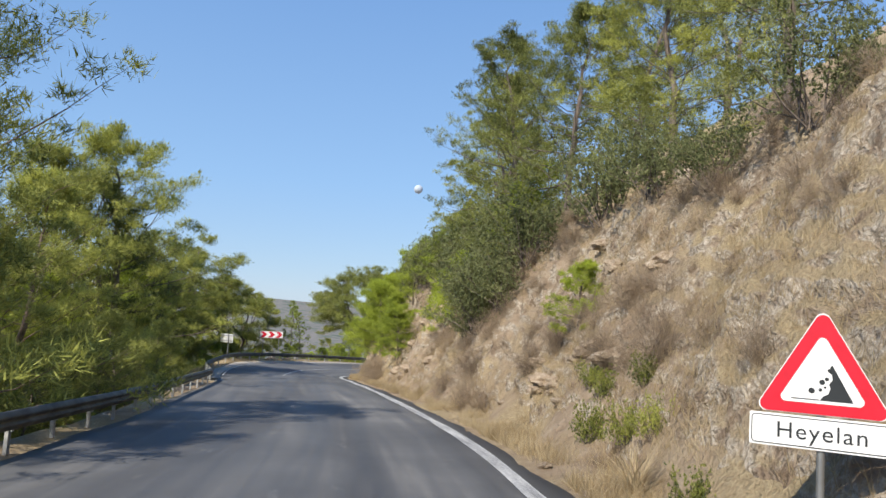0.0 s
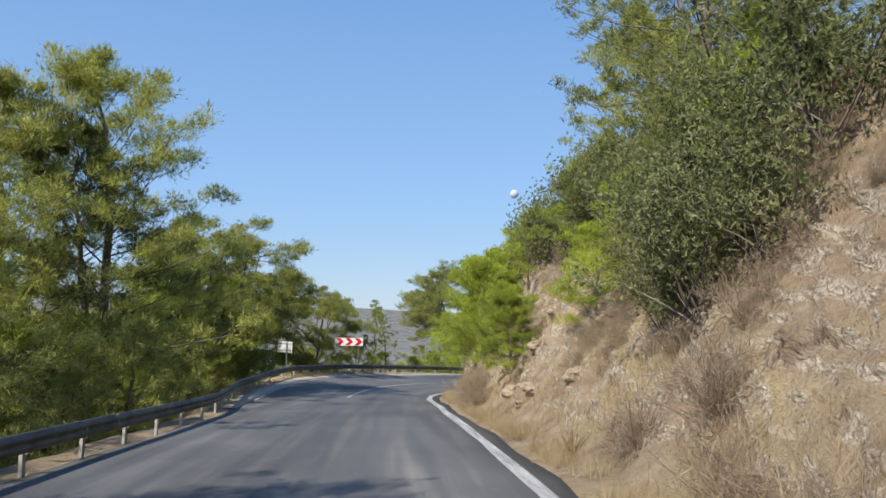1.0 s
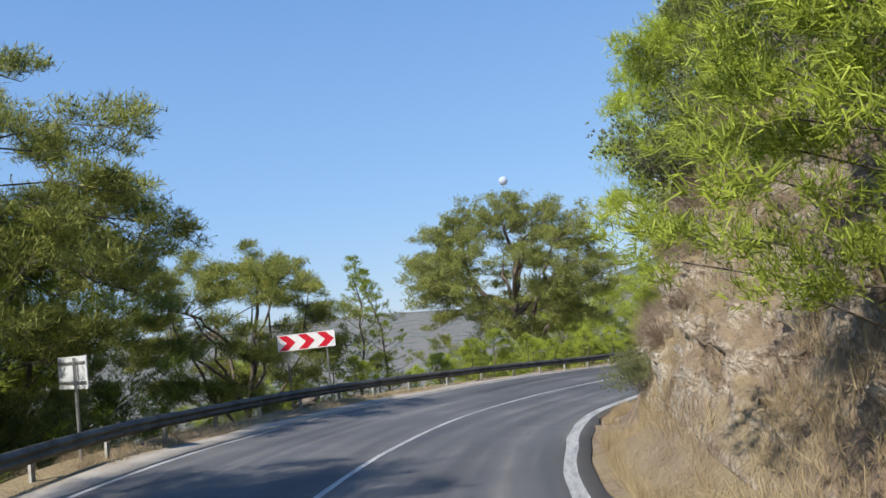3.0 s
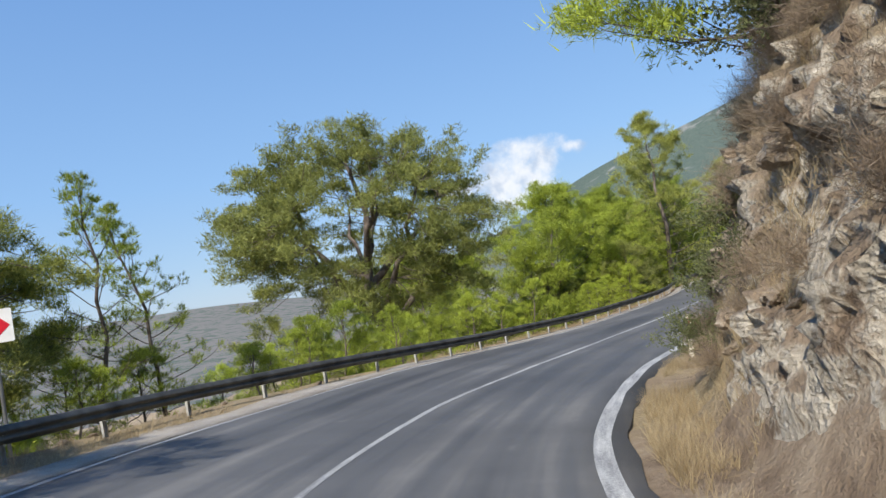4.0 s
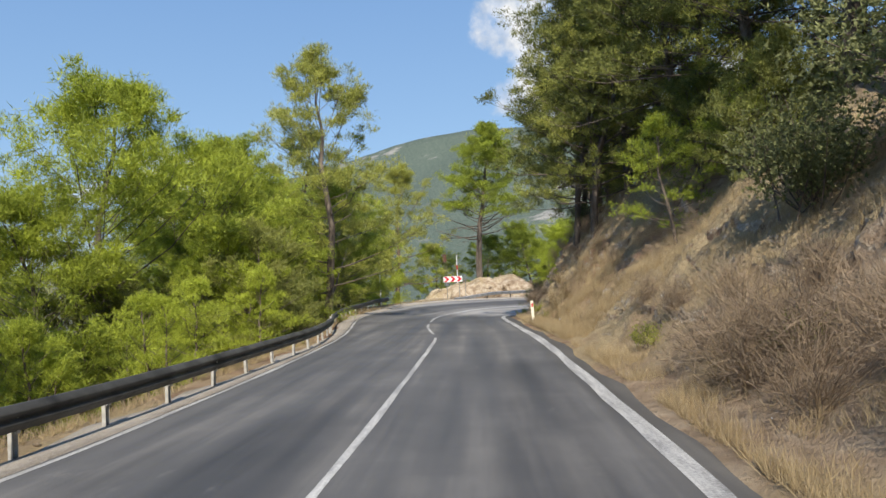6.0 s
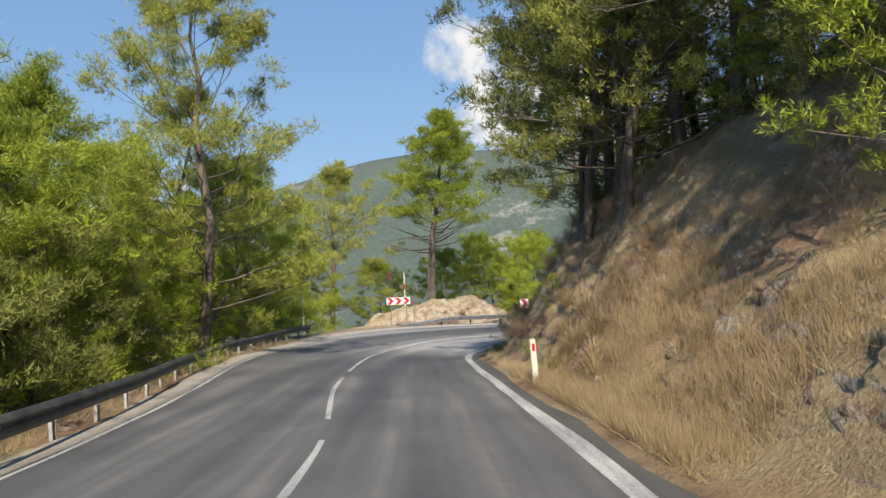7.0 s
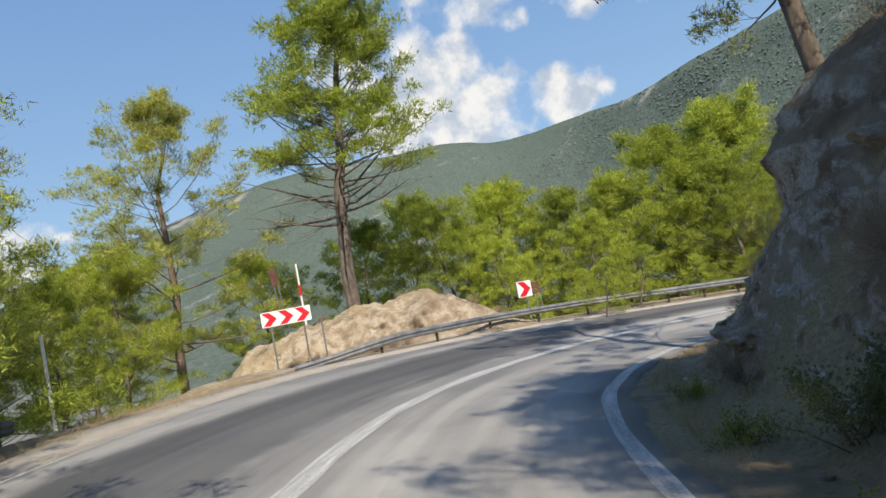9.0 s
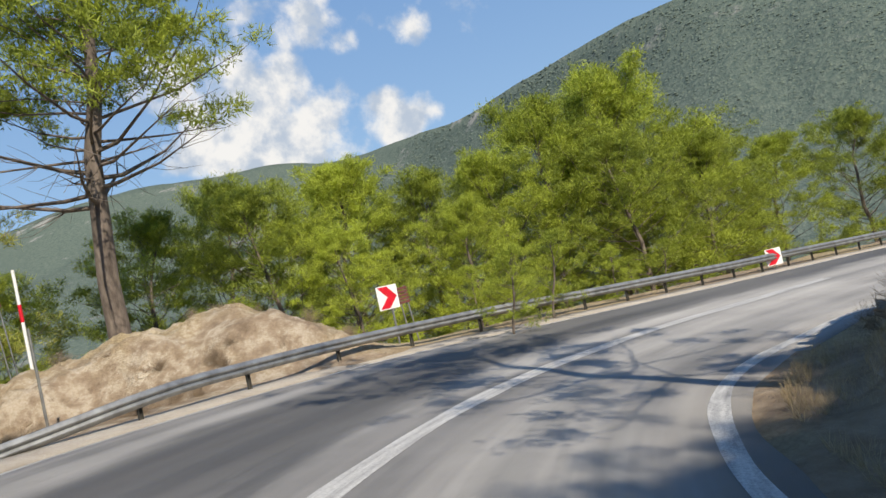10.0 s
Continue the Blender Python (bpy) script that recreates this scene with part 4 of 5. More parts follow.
crumpled("plastic_bottle", q[0], q[1], (0.15, 0.05, 0.05), LITTER, 9, "crushed pale plastic bottle lying on the verge", "litter")


def moon():
    bm = bmesh.new()
    bmesh.ops.create_uvsphere(bm, u_segments=32, v_segments=16, radius=24)
    a, e = radians(-2.3), radians(9.1)
    me = bpy.data.meshes.new("moon")
    bm.to_mesh(me)
    bm.free()
    me.materials.append(MOON)
    ob = new("moon", me)
    ob.location = (4000 * math.sin(a) * math.cos(e), 4000 * math.cos(a) * math.cos(e), 4000 * math.sin(e))
    tagged(ob, "pale daytime moon over the horizon", "moon", kind="structure")


moon()


# ---- plants ----
class Wood:
    """Collects tapered tubes."""

    def __init__(self):
        self.v, self.f, self.n = [], [], 0

    def tube(self, pts, radii, sides=5):
        pts = np.asarray(pts, float)
        d = np.gradient(pts, axis=0)
        d /= np.linalg.norm(d, axis=1)[:, None] + 1e-9
        up = np.array([0.31, 0.17, 0.94])
        a = np.cross(d, up)
        a /= np.linalg.norm(a, axis=1)[:, None] + 1e-9
        b = np.cross(d, a)
        ang = np.arange(sides) * 2 * math.pi / sides
        ring = pts[:, None] + np.asarray(radii)[:, None, None] * (a[:, None] * np.cos(ang)[None, :, None] + b[:, None] * np.sin(ang)[None, :, None])
        k = len(pts)
        i = self.n + np.arange(k * sides).reshape(k, sides)
        j = np.roll(i, -1, axis=1)
        self.f.append(np.stack([i[:-1], j[:-1], j[1:], i[1:]], -1).reshape(-1, 4))
        self.v.append(ring.reshape(-1, 3))
        self.n += k * sides

    def mesh(self, name, mat):
        return mesh_from(name, np.concatenate(self.v), np.concatenate(self.f), mat, True)


def blades(P, D, n, length, width, spread, rng):
    """n narrow triangular blades from each point of P, about the directions D."""
    P, D = np.repeat(P, n, 0), np.repeat(D, n, 0)
    d = D + rng.normal(0, spread, D.shape)
    d /= np.linalg.norm(d, axis=1)[:, None] + 1e-9
    side = np.cross(d, rng.normal(0, 1, d.shape))
    side /= np.linalg.norm(side, axis=1)[:, None] + 1e-9
    L = rng.uniform(length[0], length[1], len(P))[:, None]
    W = rng.uniform(width[0], width[1], len(P))[:, None]
    base = P + rng.normal(0, length[0] * 0.16, P.shape)
    v = np.stack([base + side * W * 0.5, base - side * W * 0.5, base + d * L], 1)
    return v.reshape(-1, 3)


def tri_faces(n):
    return np.arange(n).reshape(-1, 3)


def bend(start, direction, length, lift, n, rng, wander=0.06):
    """A branch's line that turns upwards by lift as it goes."""
    pts, d = [np.array(start, float)], np.array(direction, float)
    for _ in range(n):
        d = d + np.array([0, 0, lift / n]) + rng.normal(0, wander, 3)
        d /= np.linalg.norm(d)
        pts.append(pts[-1] + d * length / n)
    return np.array(pts)


def brushes(C, E, R, tufts, needle, blade, wide, puff, rng, core=9, stout=1.0):
    """Brushes of needles round a twig's end: a shell of shoots, mostly upwards, each with its own spray of fine needles, over a core of older, denser ones."""
    n, core = len(C), round(core * 1.5)
    u = rng.normal(0, 1, (n, tufts, 3))
    u /= np.linalg.norm(u, axis=2)[..., None]
    P = C[:, None] + u * R[:, None, None] * (1.0, 1.0, 0.62) * rng.uniform(0.3, 1.0, (n, tufts, 1))
    D = u * 0.55 + E[:, None] * 0.35 + np.array([0, 0, 0.55])
    v = blades(P.reshape(-1, 3), D.reshape(-1, 3), needle, blade, wide, puff, rng)
    K = np.repeat(C, core, 0) + rng.normal(0, 0.36, (n * core, 3)) * np.repeat(R, core)[:, None] * (1.0, 1.0, 0.6)
    k = float(np.mean(R))
    w = blades(K, np.repeat(E, core, 0) * 0.4 + np.array([0, 0, 0.2]), 1, (0.28 * k, 0.62 * k), (0.050 * k * stout, 0.095 * k * stout), 0.9, rng)
    v = np.concatenate([v, w])
    return v, tri_faces(len(v))


def pine(name, seed, H, R, bare, limbs, subs, tufts, label, leaf=None, bark=None, needle=8, blade=(0.17, 0.32), wide=(0.028, 0.047), thick=0.016, puff=0.42, clump=0.30, fine=3, fork=False, dead=0, shape=2.2, low=0.65, lean=(0, 0), core=9, stout=1.0):
    rng = np.random.RandomState(seed)
    leaf, bark = leaf or NEEDLE, bark or BARK
    wood, C, E, Rc = Wood(), [], [], []
    zs = np.linspace(0, 1, 9)
    sway = np.cumsum(rng.normal(0, 0.026 * H, (9, 2)), 0) * zs[:, None] ** 0.6
    trunk = np.c_[sway[:, 0] + lean[0] * zs ** 1.5, sway[:, 1] + lean[1] * zs ** 1.5, zs * H * 0.97 - 0.4 * (zs == 0)]
    r0 = thick * H
    wood.tube(trunk, r0 * (1 - zs) ** 0.75 + 0.015, 8)
    boughs = []
    for i in range(9 if fork else 0):
        a, up_ = i * 2.4 + rng.uniform(-0.3, 0.3), rng.uniform(-0.05, 0.95)
        end = np.array([0.62 * R * math.cos(up_) * math.cos(a), 0.62 * R * math.cos(up_) * math.sin(a), H - 0.62 * R + 0.5 * R * math.sin(up_)])
        p = np.array([np.interp(bare + 0.05 * i * (1 - bare), zs, trunk[:, c]) for c in range(3)])
        q = np.linspace(0, 1, 9)[:, None]
        mid = (p * 0.6 + end * 0.4) + np.array([0.12 * R * math.cos(a), 0.12 * R * math.sin(a), 0.0]) + rng.normal(0, 0.08 * R, 3)
        b = (1 - q) ** 2 * p + 2 * q * (1 - q) * mid + q ** 2 * end + rng.normal(0, 0.035 * R, (9, 3)) * q
        wood.tube(b, np.linspace(r0 * 0.5, r0 * 0.14, 9), 6)
        boughs.append(b[3:])
    if fork:
        boughs = np.concatenate(boughs + [trunk[6:]])
    for i in range(limbs):
        u = (i + rng.uniform(0, 0.9)) / limbs
        hf = bare + (1 - bare) * u
        p = np.array([np.interp(hf, zs, trunk[:, c]) for c in range(3)])
        az = i * 2.4 + rng.uniform(-0.5, 0.5)
        prof = (1 - u ** shape) * 0.86 + 0.14
        prof *= low + (1 - low) * min(1, u / 0.3)
        L = R * prof * rng.uniform(0.65, 1.12)
        el = math.radians(-4 + 62 * u ** 1.3 + rng.uniform(-10, 14))
        if fork:
            el = math.radians(2 + 52 * u + rng.uniform(-12, 12))
        d = np.array([math.cos(az) * math.cos(el), math.sin(az) * math.cos(el), math.sin(el)])
        line = bend(p, d, L, 0.35, 5, rng, 0.10)
        if fork:
            # limbs rise from the low fork to all sides of a broad dome
            th, ph = i * 2.4 + rng.uniform(-0.4, 0.4), math.asin(rng.uniform(-0.92, 1.0))
            k = rng.uniform(0.45, 1.0) ** 0.6
            end = np.array([R * k * math.cos(ph) * math.cos(th), R * k * math.cos(ph) * math.sin(th), H - 0.74 * R + 0.72 * R * k * math.sin(ph)])
            p = boughs[np.argmin(np.linalg.norm((boughs - end) * (1, 1, 1.3), axis=1))]
            mid = (p + end) / 2 + rng.normal(0, 0.05 * R, 3)
            q = np.linspace(0, 1, 6)[:, None]
            line = (1 - q) ** 2 * p + 2 * q * (1 - q) * mid + q ** 2 * end + rng.normal(0, 0.03 * R, (6, 3)) * q * (1 - q) * 3
            L = np.linalg.norm(end - p) + 0.6
        rl = max(0.016, r0 * 0.30 * (1 - hf * 0.75) * (L / R)) if not fork else 0.03
        if fine:
            wood.tube(line[[0, 1, 3, 5]], np.interp([0, 1, 3, 5], [0, 5], [rl, 0.012]), 4)
        else:
            wood.tube(line[[0, 2, 5]], np.linspace(rl, 0.010, 3), 3)
        if i < dead:
            for k in range(9):
                q = line[rng.randint(1, 6)]
                wood.tube(bend(q, d + rng.normal(0, 0.5, 3), L * rng.uniform(0.2, 0.4), 0.2, 3, rng, 0.15), np.linspace(0.014, 0.005, 4), 3)
            continue
        for k in range(subs):
            t = rng.uniform(0.38, 1.0) if k else 1.0
            q = np.array([np.interp(t * 5, range(6), line[:, c]) for c in range(3)])
            dd = (line[-1] - line[0]) / (np.linalg.norm(line[-1] - line[0]) + 1e-9)
            turn = rng.choice((-1, 1)) * rng.uniform(0.4, 1.1) if k else 0
            dd = np.array([dd[0] * math.cos(turn) - dd[1] * math.sin(turn), dd[0] * math.sin(turn) + dd[1] * math.cos(turn), dd[2] * 0.5 + rng.uniform(-0.05, 0.4)])
            ls = min(1.5, L * rng.uniform(0.2, 0.4) + 0.15) if not fork else rng.uniform(0.4, 1.0)
            sub = bend(q, dd, ls, 0.4, 3, rng, 0.12)
            if fine and k % fine == 0:
                wood.tube(sub[[0, 1, 3]], np.linspace(max(0.012, rl * 0.35), 0.005, 3), 3)
            # a compact brush of needles at the twig's end
            e = sub[-1] - sub[0]
            e = e / (np.linalg.norm(e) + 1e-9)
            C.append(sub[-1])
            E.append(e)
            Rc.append(clump * rng.uniform(0.7, 1.3))
    v, f = brushes(np.array(C), np.array(E), np.array(Rc), tufts, needle, blade, wide, puff, rng, core, stout)
    tree = empty(name, Matrix.Identity(4), label, "tree")
    child(new("trunk", wood.mesh("trunk", bark)), tree)
    child(new("crown", mesh_from("crown", v, f, leaf, True)), tree)
    return tree


def shrub(name, seed, R, H, stems, leaves, per, size, mat, wood_mat, label, category="shrub"):
    rng = np.random.RandomState(seed)
    wood, P, D = Wood(), [], []
    for i in range(stems):
        az, el = rng.uniform(0, 6.28), rng.uniform(0.5, 1.45)
        d = np.array([math.cos(az) * math.cos(el), math.sin(az) * math.cos(el), math.sin(el)])
        L = R * math.cos(el) + H * math.sin(el)
        line = bend((rng.normal(0, R * 0.12), rng.normal(0, R * 0.12), -0.1), d, L * rng.uniform(0.6, 1.02), 0.15, 4, rng, 0.16)
        wood.tube(line, np.linspace(0.008 + 0.008 * R, 0.003, 5), 3)
        n = leaves // stems
        t = rng.uniform(0.25, 1.05, n) ** 0.7 * 4
        q = np.stack([np.interp(t, range(5), line[:, c]) for c in range(3)], 1) + rng.normal(0, R * 0.105, (n, 3))
        q[:, 2] = np.maximum(q[:, 2], 0.02)
        P.append(q)
        D.append(np.tile(d, (n, 1)) * 0.5)
    P, D = np.concatenate(P), np.concatenate(D)
    v = blades(P, D + np.array([0, 0, 0.3]), per, size, (size[0] * 0.35, size[1] * 0.5), 0.8, rng)
    ob = empty(name, Matrix.Identity(4), label, category)
    child(new("stalk", wood.mesh("stalk", wood_mat)), ob)
    child(new("foliage", mesh_from("foliage", v, tri_faces(len(v)), mat)), ob)
    return ob


def dry_shrub(seed, R, H, label):
    rng = np.random.RandomState(seed)
    n = 560
    az, el = rng.uniform(0, 6.28, n), np.abs(rng.normal(0.95, 0.4, n))
    d = np.stack([np.cos(az) * np.cos(el), np.sin(az) * np.cos(el), np.abs(np.sin(el))], 1)
    t = rng.uniform(0.1, 0.9, n)[:, None]
    P = d * np.array([R, R, H]) * t + rng.normal(0, 0.06, (n, 3))
    P[:, 2] = np.abs(P[:, 2])
    v = blades(P, d, 3, (0.12 * H + 0.06, 0.32 * H + 0.10), (0.003, 0.008), 0.75, rng)
    ob = empty("dry_shrub", Matrix.Identity(4), label, "shrub")
    child(new("brushwood", mesh_from("brushwood", v, tri_faces(len(v)), DRY)), ob)
    w = Wood()
    for i in range(14):
        a, e = rng.uniform(0, 6.28), rng.uniform(0.5, 1.4)
        w.tube(bend((0, 0, -0.1), (math.cos(a) * math.cos(e), math.sin(a) * math.cos(e), math.sin(e)), (R + H) * 0.55, 0.2, 4, rng, 0.2), np.linspace(0.008, 0.003, 5), 3)
    child(new("stalk", w.mesh("stalk", DRY)), ob)
    return ob


def grass_fountain(seed, L, label):
    rng = np.random.RandomState(seed)
    v, f, n = [], [], 0
    for i in range(150):
        a, e = rng.uniform(0, 6.28), rng.uniform(0.8, 1.45)
        line = bend((rng.normal(0, 0.07), rng.normal(0, 0.07), 0), (math.cos(a) * math.cos(e), math.sin(a) * math.cos(e), math.sin(e)), L * rng.uniform(0.6, 1.1), -1.5 * rng.uniform(0.5, 1.1), 6, rng, 0.03)
        w = np.linspace(0.011, 0.003, 7)[:, None] * np.array([-math.sin(a), math.cos(a), 0])
        v.append(np.stack([line + w, line - w], 1).reshape(-1, 3))
        k = np.arange(6) * 2 + n
        f.append(np.stack([k, k + 1, k + 3, k + 2], 1))
        n += 14
    ob = empty("grass_tuft", Matrix.Identity(4), label, "grass")
    child(new("sward", mesh_from("blades", np.concatenate(v), np.concatenate(f), STRAW)), ob)
    return ob


def sow(ob, x, y, scale=1.0, turn=0.0, sink=0.08, lean=(0, 0), tall=1.0):
    """A copy of a plant on the ground."""
    m = pose(x, y, gz(x, y) - sink, lean[0], lean[1], turn) @ Matrix.Diagonal((scale, scale, scale * tall, 1))
    return copy_thing(ob, m)


def at(s, o):
    q = on_road(s, o)
    return float(q[0]), float(q[1])


STORE = []


def stored(ob):
    """A plant that was built to be copied: the first of its kind, put on the hill top out of the way later."""
    STORE.append(ob)
    return ob


PINES = [stored(pine("pine_tree", 21 + i, 13.0, 5.2, 0.08 + 0.03 * (i % 3), 42, 10, 10, "tall green pine with a grey trunk and open layered crown", bark=BARK if i % 2 else BARK_RED, low=0.95, needle=9, blade=(0.13, 0.24), wide=(0.013, 0.023), clump=0.50, core=54, stout=0.7)) for i in range(4)]
MID = [stored(pine("pine_tree", 25 + i, 13.0, 5.0, 0.14 + 0.05 * i, 50, 12, 7, "tall green pine on the slope above the road", leaf=NEEDLE_DARK if i else None, bark=BARK, low=0.9, needle=8, blade=(0.14, 0.26), wide=(0.015, 0.026), clump=0.44, core=32)) for i in range(2)]
TALL = [stored(pine("pine_tree", 51 + i, 13.0, 3.9, 0.40, 40, 11, 8, "tall dark pine with a long bare trunk above the bank", leaf=NEEDLE_DARK, bark=BARK, low=0.8, needle=8, blade=(0.13, 0.25), wide=(0.014, 0.024), clump=0.44, core=32, thick=0.014)) for i in range(2)]
FAR = [stored(pine("pine_tree", 31 + i, 13.0, 4.8, 0.10, 34, 10, 4, "green pine standing on the wooded slope", needle=4, clump=0.5, blade=(0.18, 0.32), wide=(0.028, 0.045), low=0.9, fine=0, core=18)) for i in range(2)]
SPREAD = [stored(pine("pine_tree", 35 + i, 13.0, 6.4, 0.22, 125, 11, 8, "green pine with long limbs and a broad flat-layered crown", fork=True, needle=8, blade=(0.13, 0.24), wide=(0.013, 0.023), clump=0.52, low=0.9, thick=0.017, core=54, stout=0.75)) for i in range(2)]
LIME = [stored(pine("pine_tree", 41 + i, 10.0, 4.5, 0.04, 56, 8, 9, "bright yellow-green pine with a dense rounded crown", leaf=NEEDLE_BRIGHT, shape=2.8, low=0.95, needle=8, clump=0.55, blade=(0.13, 0.24), wide=(0.015, 0.026), fine=4, core=62, stout=0.7)) for i in range(3)]
YOUNG = [stored(pine("young_pine", 61 + i, 4.0, 1.7, 0.03, 24, 8, 5, "young bright green bushy pine growing on the slope", leaf=NEEDLE_BRIGHT, needle=6, clump=0.26, blade=(0.10, 0.18), wide=(0.011, 0.019), thick=0.012, fine=0, shape=1.7, low=0.95, core=20)) for i in range(3)]
UNDER = [stored(pine("young_pine", 65 + i, 4.0, 2.0, 0.02, 26, 8, 5, "green bushy pine growing under the trees", leaf=NEEDLE_DARK, needle=5, clump=0.30, blade=(0.11, 0.2), wide=(0.014, 0.023), thick=0.012, fine=0, shape=2.0, low=0.95, core=20)) for i in range(2)]
SPARSE = stored(pine("young_pine", 71, 8.0, 1.9, 0.12, 36, 6, 7, "thin young pine with a see-through pale crown", leaf=NEEDLE_BRIGHT, needle=7, clump=0.18, blade=(0.10, 0.2), wide=(0.011, 0.019), thick=0.008, shape=1.4, core=8))
OAKS = [stored(shrub("oak_bush", 81 + i, 1.5, 1.9, 20, 1900, 6, (0.045, 0.09), OAK, BARK, "dense grey-green evergreen oak bush on the bank")) for i in range(2)]
GREENS = [stored(shrub("green_bush", 85 + i, 0.8, 0.9, 18, 700, 7, (0.035, 0.08), NEEDLE, BARK, "small fresh green bush on the verge")) for i in range(2)]
DRIES = [stored(dry_shrub(91 + i, (0.9, 0.75, 1.1, 0.6)[i], (0.8, 1.0, 0.7, 0.6)[i], "dry leafless brown shrub on the bank")) for i in range(4)]
TUFTS = [stored(grass_fountain(97 + i, 1.0, "arching clump of pale dry grass on the bank")) for i in range(2)]
BIG = pine("spreading_pine", 101, 17.4, 8.0, 0.34, 250, 9, 8, "broad old pine with forked limbs and rounded crown", leaf=NEEDLE_DARK, fork=True, thick=0.026, low=0.95, clump=0.56, needle=9, blade=(0.14, 0.26), wide=(0.014, 0.023), core=32)
LONE = pine("lone_pine", 111, 16.4, 5.4, 0.27, 80, 9, 12, "tall pine with bare dead lower limbs on the mound", leaf=NEEDLE_BRIGHT, dead=12, clump=0.66, needle=12, core=44, blade=(0.14, 0.26), wide=(0.014, 0.024), thick=0.023, shape=2.0, low=1.0, lean=(-0.8, 0.6))
FRESH = [stored(pine("young_pine", 141 + i, 4.0, 1.9, 0.02, 34, 11, 8, "dense bright green young pine on the bank", leaf=NEEDLE_BRIGHT, needle=10, clump=0.27, core=48, stout=0.6, blade=(0.09, 0.17), wide=(0.008, 0.014), thick=0.013, fine=0, shape=1.9, low=0.95)) for i in range(2)]
CLIFF = pine("leaning_pine", 121, 11.0, 5.0, 0.30, 36, 9, 9, "dark pine leaning over the cut bank above the road", thick=0.02, needle=10, blade=(0.12, 0.24), wide=(0.011, 0.019), clump=0.42, core=32, lean=(-2.0, 1.5))

BIG.matrix_world = pose(-9.4, 97.3, gz(-9.4, 97.3) - 0.2, 0, 0, 40)
LONE.matrix_world = pose(47.0, 151.0, gz(47.0, 151.0) - 0.1, 0, 0, 100)
OVER = pine("overhanging_pine", 131, 7.2, 3.2, 0.08, 64, 10, 12, "bright green pine overhanging the road from the rock", leaf=NEEDLE_BRIGHT, needle=10, core=64, stout=0.6, blade=(0.12, 0.22), wide=(0.010, 0.017), clump=0.56, shape=2.6, low=0.9)
OVER.matrix_world = pose(*at(70.8, -4.8), gz(*at(70.8, -4.8)) - 0.3, 0, 0, 70)
CLIFF.matrix_world = pose(41.2, 125.6, gz(41.2, 125.6) - 0.2, 0, 0, 30)

rnd = random.Random(5)


SIGHT = [((-1.2, 14.7), (-16.4, 71.4)), ((-4.0, 29.4), (-16.4, 71.4)), ((-8.0, 50.7), (-16.4, 71.4)), ((-4.0, 29.4), (-13.0, 56.0))]


def kept_clear(x, y, reach=1.5):
    """True on the carriageway side of the rail, and where growth is cut back before the bend's signs."""
    s, o = (float(v[0]) for v in road_coords(np.array([[x, y]])))
    if s < 146 and float(RIGHT(s)) - 1.0 < o < float(RAIL(s)) + 1.3:
        return True
    for a, b in SIGHT:
        a, b = Vector(a), Vector(b)
        k = (Vector((x, y)) - a).dot(b - a) / (b - a).length_squared
        if 0.25 < k < 1.0 and (a + (b - a) * k - Vector((x, y))).length < reach:
            return True
    return False


def forest(kinds, places, group, jitter=0.12):
    for i, (x, y, h) in enumerate(places):
        if kept_clear(x, y, 0.9 + 0.34 * h):
            continue
        ob = kinds[(i * 7 + int(x * 3)) % len(kinds)]
        base = {"pine_tree": 10.0 if ob in LIME else 13.0, "young_pine": 8.0 if ob is SPARSE else 4.0}.get(ob.name.split(".")[0], 1.0)
        k = h / base
        tagged(sow(ob, x, y, k, rnd.uniform(0, 360), 0.1, (rnd.uniform(-3, 3), rnd.uniform(-3, 3))), group=group)


ROADSIDE = [(*at(s, o), h) for s, o, h in [(6, 11, 13), (15.5, 10.8, 14), (28, 14, 14), (35, 13.5, 12.5), (44, 11.8, 16), (50, 18, 12), (64, 18, 12)]]
forest(PINES, ROADSIDE, "pines below the road")
forest(SPREAD, [(*at(s, o), h) for s, o, h in [(60.5, 14.6, 13.4), (70.5, 15.5, 10.5), (16, 14.5, 13)]], "broad pines below the road")
forest(MID, [(*at(s, o), h) for s, o, h in [(41.5, 13.2, 15), (45.5, 12.6, 13.5)]], "dense pines below the road")
forest([SPARSE], [(-15.7, 75.9, 7.4), (-14.6, 77.6, 7.0), (-18.0, 79, 5.5)], "thin pines by the bend")
forest(PINES, [(18.5, 126.6, 16.2), (19.0, 134.0, 13), (41.4, 160, 16.5)], "pines past the rail")
forest(LIME, [(4.4, 110.6, 10.8), (8.4, 115.5, 9.0), (12.6, 122, 10), (26, 141, 11), (23.4, 136.0, 9.5), (15.5, 128.5, 9), (1.6, 108.5, 7.5), (11, 118.5, 8), (30, 152, 7), (34, 155, 6.5), (37.5, 157.5, 8), (27, 149, 6), (24, 145, 6.5), (33, 163, 9), (39, 167, 9), (20, 141, 7), (28, 158, 9)], "bright pines past the rail")
forest(LIME, [(55, 152, 8), (59, 151.5, 9), (62.5, 149, 8.5), (66.5, 147.5, 9), (70.5, 146.5, 11.5), (75, 144.8, 13.5), (78.5, 144, 13.5), (83.5, 141.5, 10.5), (70.5, 141.6, 8.5), (76, 139.5, 8), (88, 138, 9), (51.5, 156, 8), (57, 158, 10), (64, 155, 11), (48, 162, 8), (72, 152, 10), (81, 148, 12), (92, 143, 11), (61, 146, 6), (94, 133, 10), (54.5, 147.5, 5)], "bright pines behind the bend")
forest(MID, [(*at(s, o), h) for s, o, h in [(26, -8, 8.5), (34, -8.6, 10), (22, -10, 9), (16, -9.6, 8.5), (29, -12, 10), (40, -9.5, 10), (10, -12, 10), (46, -10, 9), (52, -13, 9)]], "pines above the bank")
